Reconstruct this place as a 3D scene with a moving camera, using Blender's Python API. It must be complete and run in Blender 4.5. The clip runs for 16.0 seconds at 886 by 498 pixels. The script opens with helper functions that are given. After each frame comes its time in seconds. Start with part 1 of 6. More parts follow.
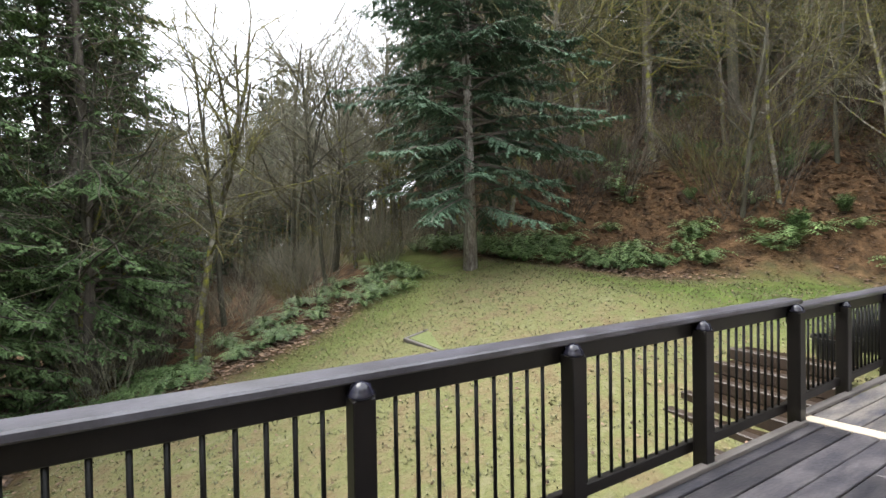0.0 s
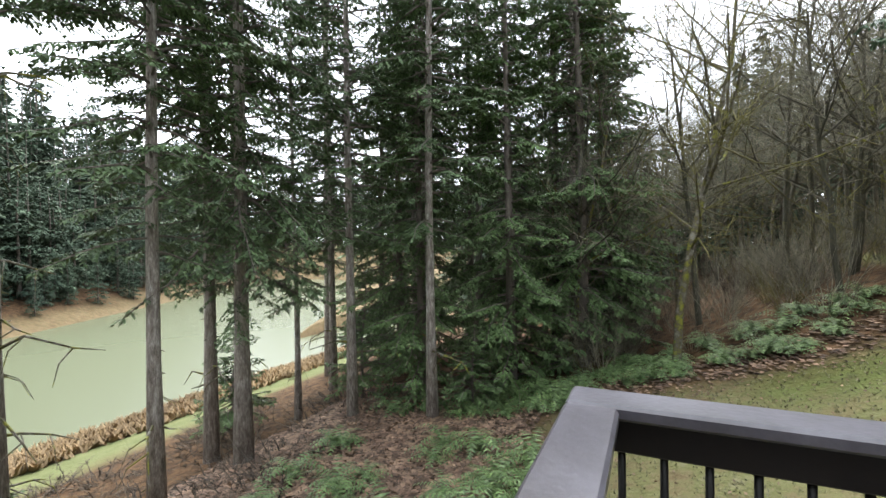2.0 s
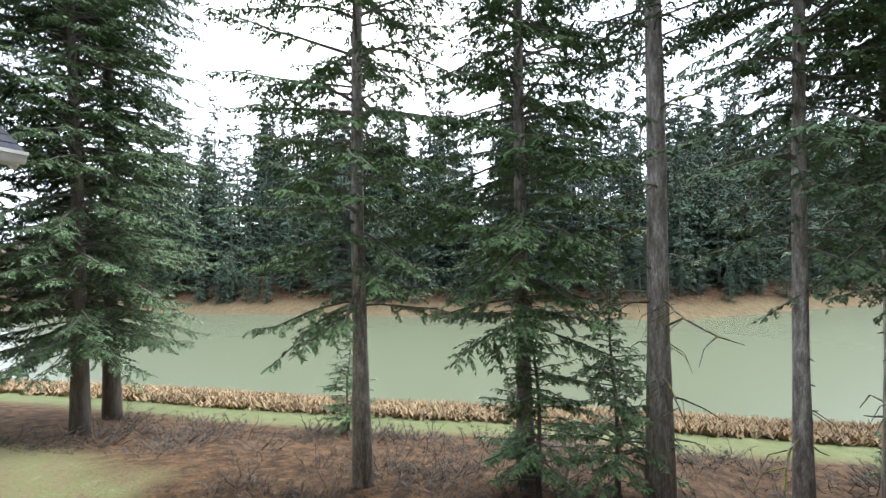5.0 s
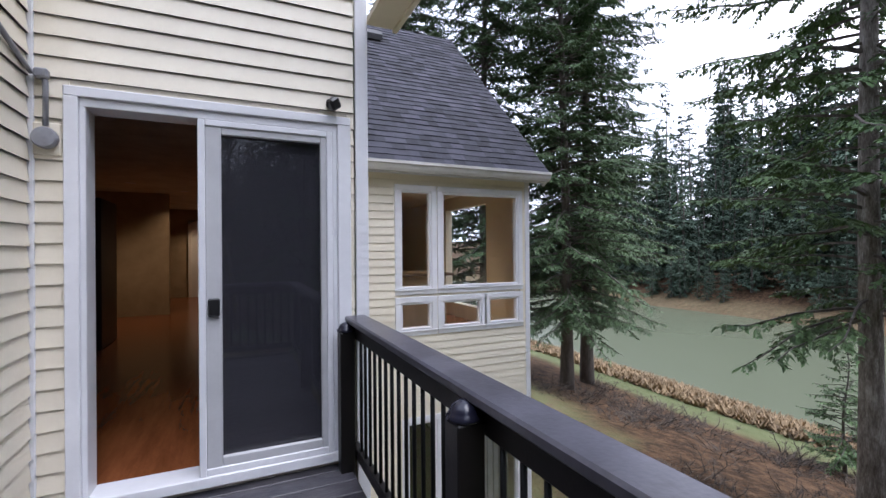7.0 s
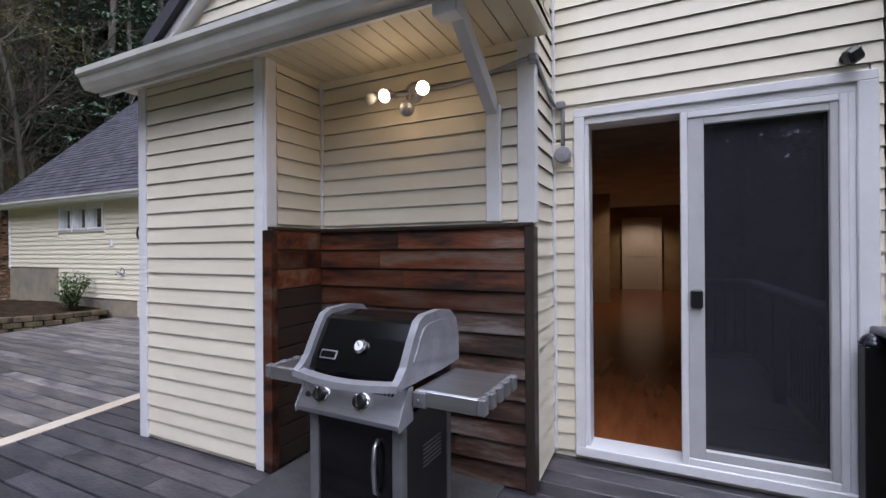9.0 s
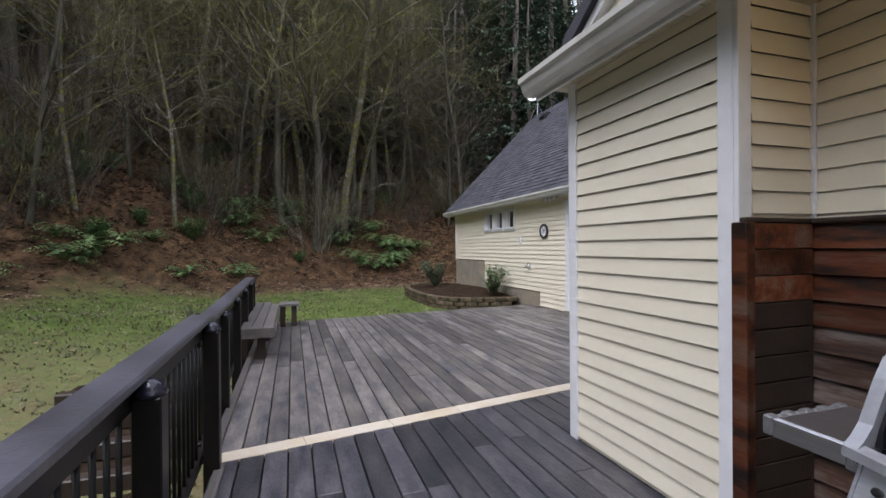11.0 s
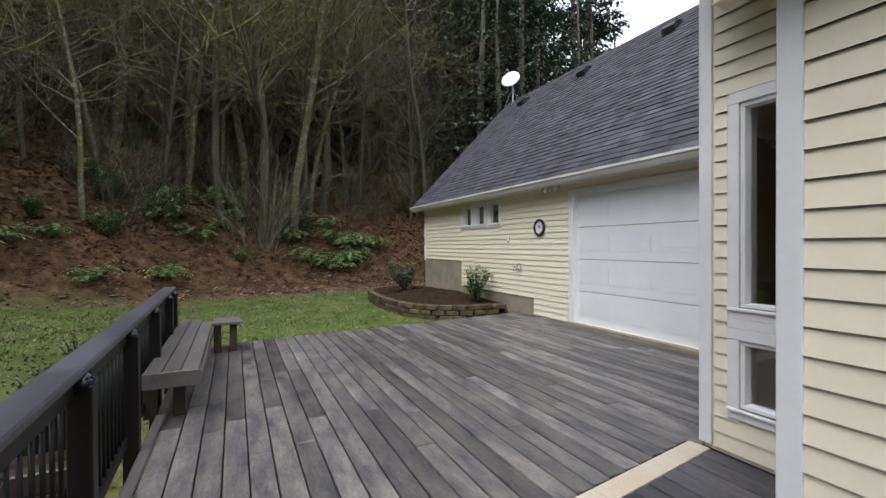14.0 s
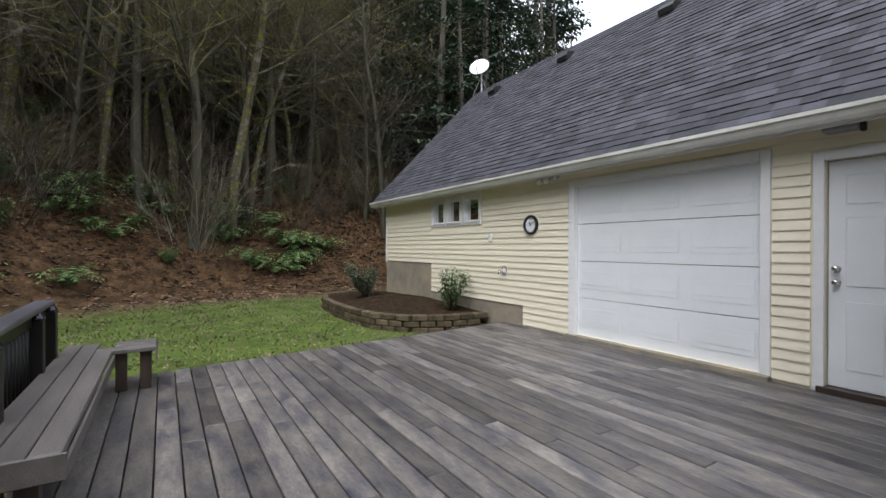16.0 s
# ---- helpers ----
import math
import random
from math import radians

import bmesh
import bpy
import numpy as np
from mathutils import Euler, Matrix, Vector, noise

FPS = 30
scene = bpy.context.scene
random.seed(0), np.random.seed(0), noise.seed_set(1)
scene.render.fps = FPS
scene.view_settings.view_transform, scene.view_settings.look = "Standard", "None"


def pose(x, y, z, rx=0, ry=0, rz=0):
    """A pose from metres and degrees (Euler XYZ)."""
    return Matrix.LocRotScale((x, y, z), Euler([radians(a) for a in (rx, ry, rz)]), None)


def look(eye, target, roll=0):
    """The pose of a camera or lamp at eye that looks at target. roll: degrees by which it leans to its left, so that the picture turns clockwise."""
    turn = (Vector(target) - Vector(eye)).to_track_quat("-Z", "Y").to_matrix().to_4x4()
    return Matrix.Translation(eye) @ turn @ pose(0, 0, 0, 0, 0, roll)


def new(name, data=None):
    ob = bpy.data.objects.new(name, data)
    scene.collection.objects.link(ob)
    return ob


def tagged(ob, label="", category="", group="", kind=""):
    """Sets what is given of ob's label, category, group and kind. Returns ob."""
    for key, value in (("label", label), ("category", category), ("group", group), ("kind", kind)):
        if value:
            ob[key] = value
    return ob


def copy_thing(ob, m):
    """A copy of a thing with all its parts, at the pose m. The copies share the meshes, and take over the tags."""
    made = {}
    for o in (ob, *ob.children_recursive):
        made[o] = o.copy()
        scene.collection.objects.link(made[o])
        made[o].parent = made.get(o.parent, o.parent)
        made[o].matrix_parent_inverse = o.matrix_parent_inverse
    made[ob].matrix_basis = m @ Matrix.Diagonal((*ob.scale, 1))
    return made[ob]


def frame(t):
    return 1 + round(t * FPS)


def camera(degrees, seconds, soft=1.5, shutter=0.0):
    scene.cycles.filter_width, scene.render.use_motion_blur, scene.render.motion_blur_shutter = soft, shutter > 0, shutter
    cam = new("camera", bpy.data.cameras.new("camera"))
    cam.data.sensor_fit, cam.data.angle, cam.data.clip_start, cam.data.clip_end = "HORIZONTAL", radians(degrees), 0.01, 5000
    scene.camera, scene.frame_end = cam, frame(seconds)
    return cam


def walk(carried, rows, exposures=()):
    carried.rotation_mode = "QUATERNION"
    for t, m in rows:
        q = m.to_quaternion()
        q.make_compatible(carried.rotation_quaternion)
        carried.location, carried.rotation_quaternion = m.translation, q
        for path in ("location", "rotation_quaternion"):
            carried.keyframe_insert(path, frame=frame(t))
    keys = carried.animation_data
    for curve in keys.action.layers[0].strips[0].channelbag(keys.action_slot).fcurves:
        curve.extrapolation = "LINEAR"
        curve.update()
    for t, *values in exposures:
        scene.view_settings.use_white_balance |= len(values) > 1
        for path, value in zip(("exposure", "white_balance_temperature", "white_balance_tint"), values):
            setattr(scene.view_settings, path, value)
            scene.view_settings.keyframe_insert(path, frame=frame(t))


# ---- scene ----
cam = camera(90.04, 16.0)
PATH = [
    (0.0, pose(-0.375, 0.787, 1.389, 89.12, 0.93, -29.53)),
    (0.5, pose(-0.515, 0.933, 1.384, 89.30, 0.91, -16.29)),
    (1.0, pose(-0.656, 0.982, 1.368, 89.42, 0.87, -2.77)),
    (1.5, pose(-0.779, 1.070, 1.336, 89.53, 0.81, 11.32)),
    (2.0, pose(-0.870, 1.197, 1.310, 89.62, 0.81, 25.04)),
    (2.5, pose(-0.908, 1.338, 1.294, 89.76, 0.87, 39.47)),
    (3.0, pose(-0.900, 1.461, 1.289, 89.82, 1.00, 52.27)),
    (5.5, pose(-0.726, 1.886, 1.341, 90.25, 0.85, 115.20)),
    (6.0, pose(-0.549, 1.874, 1.328, 90.35, 0.71, 129.80)),
    (6.5, pose(-0.440, 1.867, 1.319, 90.29, 0.59, 143.22)),
    (7.0, pose(-0.350, 1.890, 1.314, 90.16, 0.50, 155.22)),
    (7.5, pose(-0.273, 1.927, 1.310, 90.03, 0.44, 167.29)),
    (8.0, pose(-0.210, 1.941, 1.300, 89.91, 0.42, 180.13)),
    (8.5, pose(-0.141, 1.956, 1.295, 89.95, 0.40, 192.81)),
    (9.0, pose(-0.031, 1.950, 1.293, 90.03, 0.41, 205.82)),
    (9.5, pose(0.074, 1.921, 1.294, 90.05, 0.42, 218.99)),
    (10.0, pose(0.199, 1.939, 1.298, 90.02, 0.43, 231.82)),
    (10.2, pose(0.267, 1.948, 1.299, 90.00, 0.43, 236.67)),
    (11.25, pose(0.760, 1.868, 1.318, 89.70, 0.42, 254.30)),
    (11.8, pose(1.075, 1.805, 1.330, 89.52, 0.40, 257.20)),
    (12.5, pose(1.476, 1.762, 1.344, 89.39, 0.38, 255.17)),
    (13.0, pose(1.745, 1.794, 1.338, 89.38, 0.38, 251.31)),
    (13.5, pose(2.013, 1.823, 1.335, 89.38, 0.35, 247.53)),
    (14.0, pose(2.304, 1.858, 1.334, 89.49, 0.30, 244.80)),
    (14.5, pose(2.628, 1.894, 1.333, 89.56, 0.19, 242.63)),
    (15.0, pose(2.976, 1.882, 1.335, 89.61, 0.07, 240.67)),
    (15.5, pose(3.326, 1.841, 1.318, 89.66, 0.01, 239.00)),
    (16.0, pose(3.681, 1.740, 1.287, 89.77, -0.07, 237.77)),
]
walk(cam, PATH, [(0.0, 1.3, 6700, 8), (3.0, 1.05, 6450, 7), (5.5, 0.82, 5950, 10), (6.5, 0.42, 5800, 16), (8.0, 0.12, 5700, 18), (9.5, 0.14, 5850, 18), (12.5, 0.04, 6250, 10), (16.0, 0.08, 6300, 9)])

# ---- light ----
world = bpy.data.worlds.new("overcast_sky")
scene.world = world
world.use_nodes = True
wn, wl = world.node_tree.nodes, world.node_tree.links
sky = wn.new("ShaderNodeTexSky")
sky.sky_type = "NISHITA"
sky.sun_disc = False
sky.sun_elevation = radians(32)
sky.sun_rotation = radians(250)
sky.dust_density = 4.0
haze = wn.new("ShaderNodeMix")
haze.data_type = "RGBA"
haze.inputs[0].default_value = 0.9
haze.inputs[7].default_value = (9.2, 9.7, 10.6, 1)
wl.new(sky.outputs[0], haze.inputs[6])
wl.new(haze.outputs[2], wn["Background"].inputs[0])
wn["Background"].inputs[1].default_value = 0.185
sun_data = bpy.data.lights.new("sun", "SUN")
sun_data.energy, sun_data.angle, sun_data.color = 4.1, radians(60), (1.0, 0.97, 0.93)
sun = new("sun", sun_data)
sun.matrix_world = look((-12, 14, 26), (0, 0, 0))
scene.view_settings.exposure = 0.0

# ---- materials ----
def material(name, base, rough=0.6, metal=0.0, dark=None, scale=8.0, amount=0.5, grain=0.0, grain_scale=60.0, bump=0.0, rand=0.0, stretch=(1, 1, 1), island=False, spec=0.5, third=None):
    """Base colour with large stains, fine grain, variation piece by piece, and a fine relief."""
    m = bpy.data.materials.new(name)
    m.use_nodes = True
    n, l = m.node_tree.nodes, m.node_tree.links
    b = n["Principled BSDF"]
    b.inputs["Roughness"].default_value = rough
    b.inputs["Metallic"].default_value = metal
    b.inputs["Specular IOR Level"].default_value = spec
    tc, mp = n.new("ShaderNodeTexCoord"), n.new("ShaderNodeMapping")
    mp.inputs["Scale"].default_value = stretch
    l.new(tc.outputs["Object"], mp.inputs[0])
    if rand and not island:
        piece, shift = n.new("ShaderNodeObjectInfo"), n.new("ShaderNodeMath")
        shift.operation = "MULTIPLY"
        shift.inputs[1].default_value = 90.0
        l.new(piece.outputs["Random"], shift.inputs[0])
        l.new(shift.outputs[0], mp.inputs["Location"])
    big = n.new("ShaderNodeTexNoise")
    big.inputs["Scale"].default_value = scale
    big.inputs["Detail"].default_value = 6
    big.inputs["Roughness"].default_value = 0.66
    l.new(mp.outputs[0], big.inputs["Vector"])
    ramp = n.new("ShaderNodeValToRGB")
    ramp.color_ramp.elements[0].position, ramp.color_ramp.elements[1].position = 0.5 - 0.25 * amount - 0.05, 0.5 + 0.3 * amount
    dark = dark or tuple(c * 0.72 for c in base)
    ramp.color_ramp.elements[0].color = (*dark, 1)
    ramp.color_ramp.elements[1].color = (*base, 1)
    if third:
        stops = (0.37, 0.5, 0.65) if amount > 1 else (0.32, 0.52, 0.68) if amount == 1 else (0.24, 0.62, 0.75)
        e = ramp.color_ramp.elements.new(0.6)
        e.color = (*third, 1)
        for el, p in zip(ramp.color_ramp.elements, stops):
            el.position = p
    l.new(big.outputs[0], ramp.inputs[0])
    colour = ramp.outputs[0]
    fine = n.new("ShaderNodeTexNoise")
    fine.inputs["Scale"].default_value = grain_scale
    fine.inputs["Detail"].default_value = 4
    l.new(mp.outputs[0], fine.inputs["Vector"])
    hsv = n.new("ShaderNodeHueSaturation")
    value = n.new("ShaderNodeMath")
    value.operation = "MULTIPLY_ADD"
    value.inputs[1].default_value, value.inputs[2].default_value = 2 * grain, 1.0 - grain
    l.new(fine.outputs[0], value.inputs[0])
    out = value.outputs[0]
    if rand:
        src = n.new("ShaderNodeNewGeometry") if island else n.new("ShaderNodeObjectInfo")
        pick = src.outputs["Random Per Island"] if island else src.outputs["Random"]
        spread, mul = n.new("ShaderNodeMath"), n.new("ShaderNodeMath")
        spread.operation, mul.operation = "MULTIPLY_ADD", "MULTIPLY"
        spread.inputs[1].default_value, spread.inputs[2].default_value = 2 * rand, 1.0 - rand
        l.new(pick, spread.inputs[0])
        l.new(spread.outputs[0], mul.inputs[0])
        l.new(out, mul.inputs[1])
        out = mul.outputs[0]
    l.new(out, hsv.inputs["Value"])
    l.new(colour, hsv.inputs["Color"])
    l.new(hsv.outputs[0], b.inputs["Base Color"])
    if bump:
        bm = n.new("ShaderNodeBump")
        bm.inputs["Strength"].default_value = bump
        bm.inputs["Distance"].default_value = 0.01
        l.new(fine.outputs[0], bm.inputs["Height"])
        l.new(bm.outputs[0], b.inputs["Normal"])
    return m


def glow(name, colour, strength):
    m = bpy.data.materials.new(name)
    m.use_nodes = True
    b = m.node_tree.nodes["Principled BSDF"]
    b.inputs["Base Color"].default_value = (*colour, 1)
    b.inputs["Emission Color"].default_value = (*colour, 1)
    b.inputs["Emission Strength"].default_value = strength
    return m


def glass(name, tint=(0.95, 0.97, 0.96), mirror=0.12):
    """A thin pane: clear, with a gloss that grows at grazing angles."""
    m = bpy.data.materials.new(name)
    m.use_nodes = True
    n, l = m.node_tree.nodes, m.node_tree.links
    n.remove(n["Principled BSDF"])
    clear, gloss, mix, fr = n.new("ShaderNodeBsdfTransparent"), n.new("ShaderNodeBsdfGlossy"), n.new("ShaderNodeMixShader"), n.new("ShaderNodeFresnel")
    clear.inputs[0].default_value = (*tint, 1)
    gloss.inputs["Roughness"].default_value = 0.01
    fr.inputs[0].default_value = 1.45
    add = n.new("ShaderNodeMath")
    add.operation = "ADD"
    add.inputs[1].default_value = mirror
    l.new(fr.outputs[0], add.inputs[0])
    l.new(add.outputs[0], mix.inputs[0])
    l.new(clear.outputs[0], mix.inputs[1])
    l.new(gloss.outputs[0], mix.inputs[2])
    l.new(mix.outputs[0], n["Material Output"].inputs[0])
    return m


SIDING = material("cream_vinyl_siding", (0.82, 0.757, 0.615), 0.45, dark=(0.76, 0.695, 0.565), scale=1.5, grain=0.03, bump=0.05, rand=0.03)
WHITE = material("white_trim_paint", (0.80, 0.80, 0.82), 0.4, dark=(0.72, 0.72, 0.745), scale=3, grain=0.02, rand=0.02)
GUTTER = material("off_white_gutter", (0.66, 0.65, 0.63), 0.4, dark=(0.50, 0.49, 0.45), scale=2, grain=0.04)
SOFFIT = material("cream_soffit", (0.66, 0.60, 0.45), 0.5, dark=(0.60, 0.54, 0.40), scale=2, grain=0.03)
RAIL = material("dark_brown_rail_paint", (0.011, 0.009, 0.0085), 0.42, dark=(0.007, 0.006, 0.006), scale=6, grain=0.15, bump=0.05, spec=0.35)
# the sky's grey-lilac reflection on the cap is mixed into its base colour
CAPRAIL = material("wet_cap_rail_sky_sheen", (0.105, 0.102, 0.125), 0.3, dark=(0.045, 0.042, 0.05), scale=3, grain=0.2, bump=0.08)
IRON = material("black_baluster_metal", (0.006, 0.006, 0.0065), 0.45, metal=0.2, scale=10, spec=0.3)
CAPBALL = material("glossy_post_dome", (0.02, 0.02, 0.035), 0.15, scale=10)
DECK = material("weathered_deck_board", (0.18, 0.16, 0.145), 0.45, dark=(0.036, 0.036, 0.05), third=(0.115, 0.103, 0.098), scale=2.6, amount=1.0, grain=0.5, grain_scale=26, bump=0.35, rand=0.45, stretch=(1.0, 3, 3))
WETDECK = material("dark_wet_deck_board", (0.092, 0.085, 0.094), 0.38, dark=(0.02, 0.021, 0.03), third=(0.056, 0.052, 0.06), scale=2.6, amount=1.0, grain=0.5, grain_scale=26, bump=0.35, rand=0.4, stretch=(1.0, 3, 3))
BENCHW = material("weathered_bench_wood", (0.15, 0.135, 0.13), 0.5, dark=(0.06, 0.052, 0.05), scale=2, amount=0.9, grain=0.3, grain_scale=30, bump=0.2, rand=0.15, stretch=(0.6, 4, 4))
STRIP = material("bleached_deck_strip", (0.55, 0.5, 0.44), 0.6, dark=(0.46, 0.36, 0.24), scale=3, amount=0.8, grain=0.15, bump=0.1)
SHINGLE = material("grey_blue_asphalt_shingle", (0.056, 0.055, 0.070), 0.9, dark=(0.036, 0.036, 0.046), scale=2.5, grain=0.45, grain_scale=110, bump=0.4, rand=0.42, island=True)
REDWOOD = material("stained_redwood_plank", (0.17, 0.115, 0.085), 0.4, dark=(0.018, 0.010, 0.008), third=(0.135, 0.038, 0.013), scale=1.8, amount=1.3, grain=0.5, grain_scale=18, bump=0.25, rand=0.5, stretch=(0.7, 4, 4))
GREYWOOD = material("weathered_grey_plank", (0.21, 0.18, 0.165), 0.5, dark=(0.02, 0.013, 0.010), third=(0.085, 0.045, 0.03), scale=2.0, amount=1.3, grain=0.45, grain_scale=18, bump=0.25, rand=0.3, stretch=(0.7, 4, 4))
DARKWOOD = material("dark_wet_wood", (0.045, 0.03, 0.022), 0.5, scale=3, grain=0.3, grain_scale=30, bump=0.2, stretch=(4, 4, 0.6))
CONCRETE = material("stained_concrete", (0.38, 0.31, 0.21), 0.9, dark=(0.15, 0.15, 0.145), scale=3, amount=0.9, grain=0.2, bump=0.3)
BLOCK = material("brown_retaining_block", (0.13, 0.098, 0.065), 0.95, spec=0.1, dark=(0.045, 0.042, 0.026), scale=6, grain=0.3, bump=0.5, rand=0.25)
SOIL = material("dark_garden_soil", (0.045, 0.03, 0.02), 1.0, dark=(0.016, 0.011, 0.008), scale=9, grain=0.6, bump=1.0, spec=0.05)
STEEL = material("brushed_stainless_steel", (0.68, 0.68, 0.71), 0.38, metal=1.0, dark=(0.55, 0.55, 0.58), scale=5, grain=0.1, grain_scale=40, stretch=(0.3, 6, 6))
GREYPAINT = material("grey_painted_metal", (0.19, 0.19, 0.2), 0.4, metal=0.2, scale=6, grain=0.1)
CASTGREY = material("cast_aluminium_grey", (0.38, 0.385, 0.42), 0.42, metal=0.4, scale=8, grain=0.1)
ENAMEL = material("black_enamel", (0.006, 0.006, 0.007), 0.12, scale=6)
BLACK = material("black_plastic", (0.012, 0.012, 0.013), 0.4, scale=8)
CHROME = material("chrome", (0.75, 0.75, 0.77), 0.12, metal=1.0, scale=6)
DOORWHITE = material("white_door_paint", (0.78, 0.80, 0.84), 0.35, dark=(0.72, 0.74, 0.78), scale=1.2, grain=0.02)
ALU = material("grey_white_aluminium", (0.55, 0.55, 0.56), 0.4, dark=(0.48, 0.48, 0.49), scale=4, grain=0.03)
FLOORWOOD = material("red_oak_floor", (0.25, 0.085, 0.03), 0.22, dark=(0.14, 0.045, 0.016), scale=2, grain=0.2, rand=0.15, stretch=(4, 0.6, 4))
PLASTER = material("warm_interior_paint", (0.42, 0.34, 0.24), 0.7, scale=2, grain=0.02)
CEILW = material("interior_ceiling_white", (0.7, 0.66, 0.58), 0.8, scale=2, grain=0.02)
CABINET = material("pale_kitchen_cabinet", (0.6, 0.5, 0.35), 0.5, scale=2, grain=0.03)
GRANITE = material("speckled_granite", (0.3, 0.24, 0.2), 0.25, dark=(0.08, 0.07, 0.06), scale=60, grain=0.3)
CURTAIN = material("grey_curtain_cloth", (0.4, 0.4, 0.42), 0.9, scale=4, grain=0.1)
GLASS = glass("window_glass", (0.94, 0.96, 0.955), 0.05)
DARKGLASS = glass("screened_door_glass", (0.17, 0.17, 0.19), 0.06)
LAMPON = glow("lit_lamp_face", (1.0, 0.80, 0.5), 14)
DOWNLIGHT = glow("lit_downlight", (1.0, 0.72, 0.4), 18)
BARK = material("grey_brown_bark", (0.42, 0.40, 0.375), 0.9, dark=(0.11, 0.092, 0.08), scale=5.5, amount=1.0, grain=0.45, grain_scale=22, bump=0.9, stretch=(3, 3, 0.7), third=(0.25, 0.225, 0.205))
DARKBARK = material("dark_fir_bark", (0.20, 0.175, 0.155), 0.95, dark=(0.045, 0.036, 0.03), scale=3, amount=0.9, grain=0.4, grain_scale=25, bump=0.9, stretch=(3, 3, 0.7))
MOSSBARK = material("mossy_alder_bark", (0.21, 0.195, 0.165), 0.9, dark=(0.17, 0.17, 0.02), third=(0.07, 0.06, 0.04), scale=4.5, amount=1.1, grain=0.5, grain_scale=25, bump=0.7)
TWIG = material("bare_grey_brown_twigs", (0.105, 0.084, 0.064), 0.9, dark=(0.022, 0.015, 0.011), scale=0.6, grain=0.2, rand=0.85, island=True)
MOSSTWIG = material("mossy_twigs", (0.18, 0.165, 0.055), 0.9, dark=(0.045, 0.04, 0.015), scale=0.6, grain=0.2, rand=0.6, island=True)
NEEDLE = material("fir_needles", (0.105, 0.165, 0.072), 0.6, dark=(0.05, 0.082, 0.038), scale=0.8, amount=0.8, grain=0.3, grain_scale=8, rand=0.45, island=True, spec=0.3)
NEEDLE2 = material("cedar_green_needles", (0.12, 0.19, 0.07), 0.6, dark=(0.055, 0.098, 0.038), scale=0.8, amount=0.8, grain=0.3, grain_scale=8, rand=0.45, island=True, spec=0.3)
BLUENEEDLE = material("blue_green_needles", (0.095, 0.16, 0.098), 0.6, dark=(0.042, 0.078, 0.05), scale=0.8, amount=0.8, grain=0.3, grain_scale=8, rand=0.45, island=True, spec=0.3)
# greyer and bluer than the near needles: distance haze mixed into the colour
FARNEEDLE = material("hazed_forest_needles", (0.088, 0.122, 0.082), 0.8, dark=(0.038, 0.058, 0.044), scale=0.25, grain=0.3, grain_scale=3, rand=0.45, island=True, spec=0.1)
FERN = material("sword_fern_fronds", (0.155, 0.235, 0.085), 0.5, dark=(0.055, 0.10, 0.032), scale=1.5, grain=0.2, rand=0.45, island=True)
LEAFLITTER = material("fallen_maple_leaves", (0.25, 0.165, 0.115), 0.8, dark=(0.06, 0.034, 0.022), scale=3, grain=0.2, rand=0.65, island=True)
GRASSB = material("lawn_grass_blades", (0.175, 0.16, 0.085), 0.6, dark=(0.085, 0.095, 0.036), scale=0.8, grain=0.2, rand=0.55, island=True)
DRYGRASS = material("dry_bank_grass", (0.32, 0.23, 0.125), 0.8, dark=(0.17, 0.115, 0.06), scale=0.6, grain=0.2, rand=0.35, island=True)

ALDERBARK = material("dark_mottled_alder_bark", (0.16, 0.145, 0.125), 0.9, dark=(0.04, 0.04, 0.018), scale=1.8, amount=0.9, grain=0.4, grain_scale=25, bump=0.8, third=(0.07, 0.065, 0.05))
PALETWIG = material("pale_lichen_twigs", (0.24, 0.225, 0.17), 0.9, dark=(0.09, 0.082, 0.058), scale=0.6, grain=0.2, rand=0.5, island=True)
MOSSTOP = material("bright_moss_sod", (0.16, 0.175, 0.07), 0.9, dark=(0.10, 0.13, 0.035), scale=4, amount=0.9, grain=0.4, grain_scale=50, bump=0.6)
SLATE = material("dark_grey_mat", (0.085, 0.085, 0.088), 0.8, dark=(0.05, 0.05, 0.052), scale=4, grain=0.3, bump=0.3)
BAYGLASS = glass("bay_window_glass", (0.95, 0.965, 0.96), 0.05)


def haze_glass(m, share, colour):
    """Adds the grey veil of an insect screen to a pane."""
    n, l = m.node_tree.nodes, m.node_tree.links
    last = n["Material Output"].inputs[0].links[0].from_socket
    d, mix = n.new("ShaderNodeBsdfDiffuse"), n.new("ShaderNodeMixShader")
    d.inputs[0].default_value = (*colour, 1)
    mix.inputs[0].default_value = share
    l.new(last, mix.inputs[1])
    l.new(d.outputs[0], mix.inputs[2])
    l.new(mix.outputs[0], n["Material Output"].inputs[0])


haze_glass(DARKGLASS, 0.22, (0.11, 0.11, 0.135))

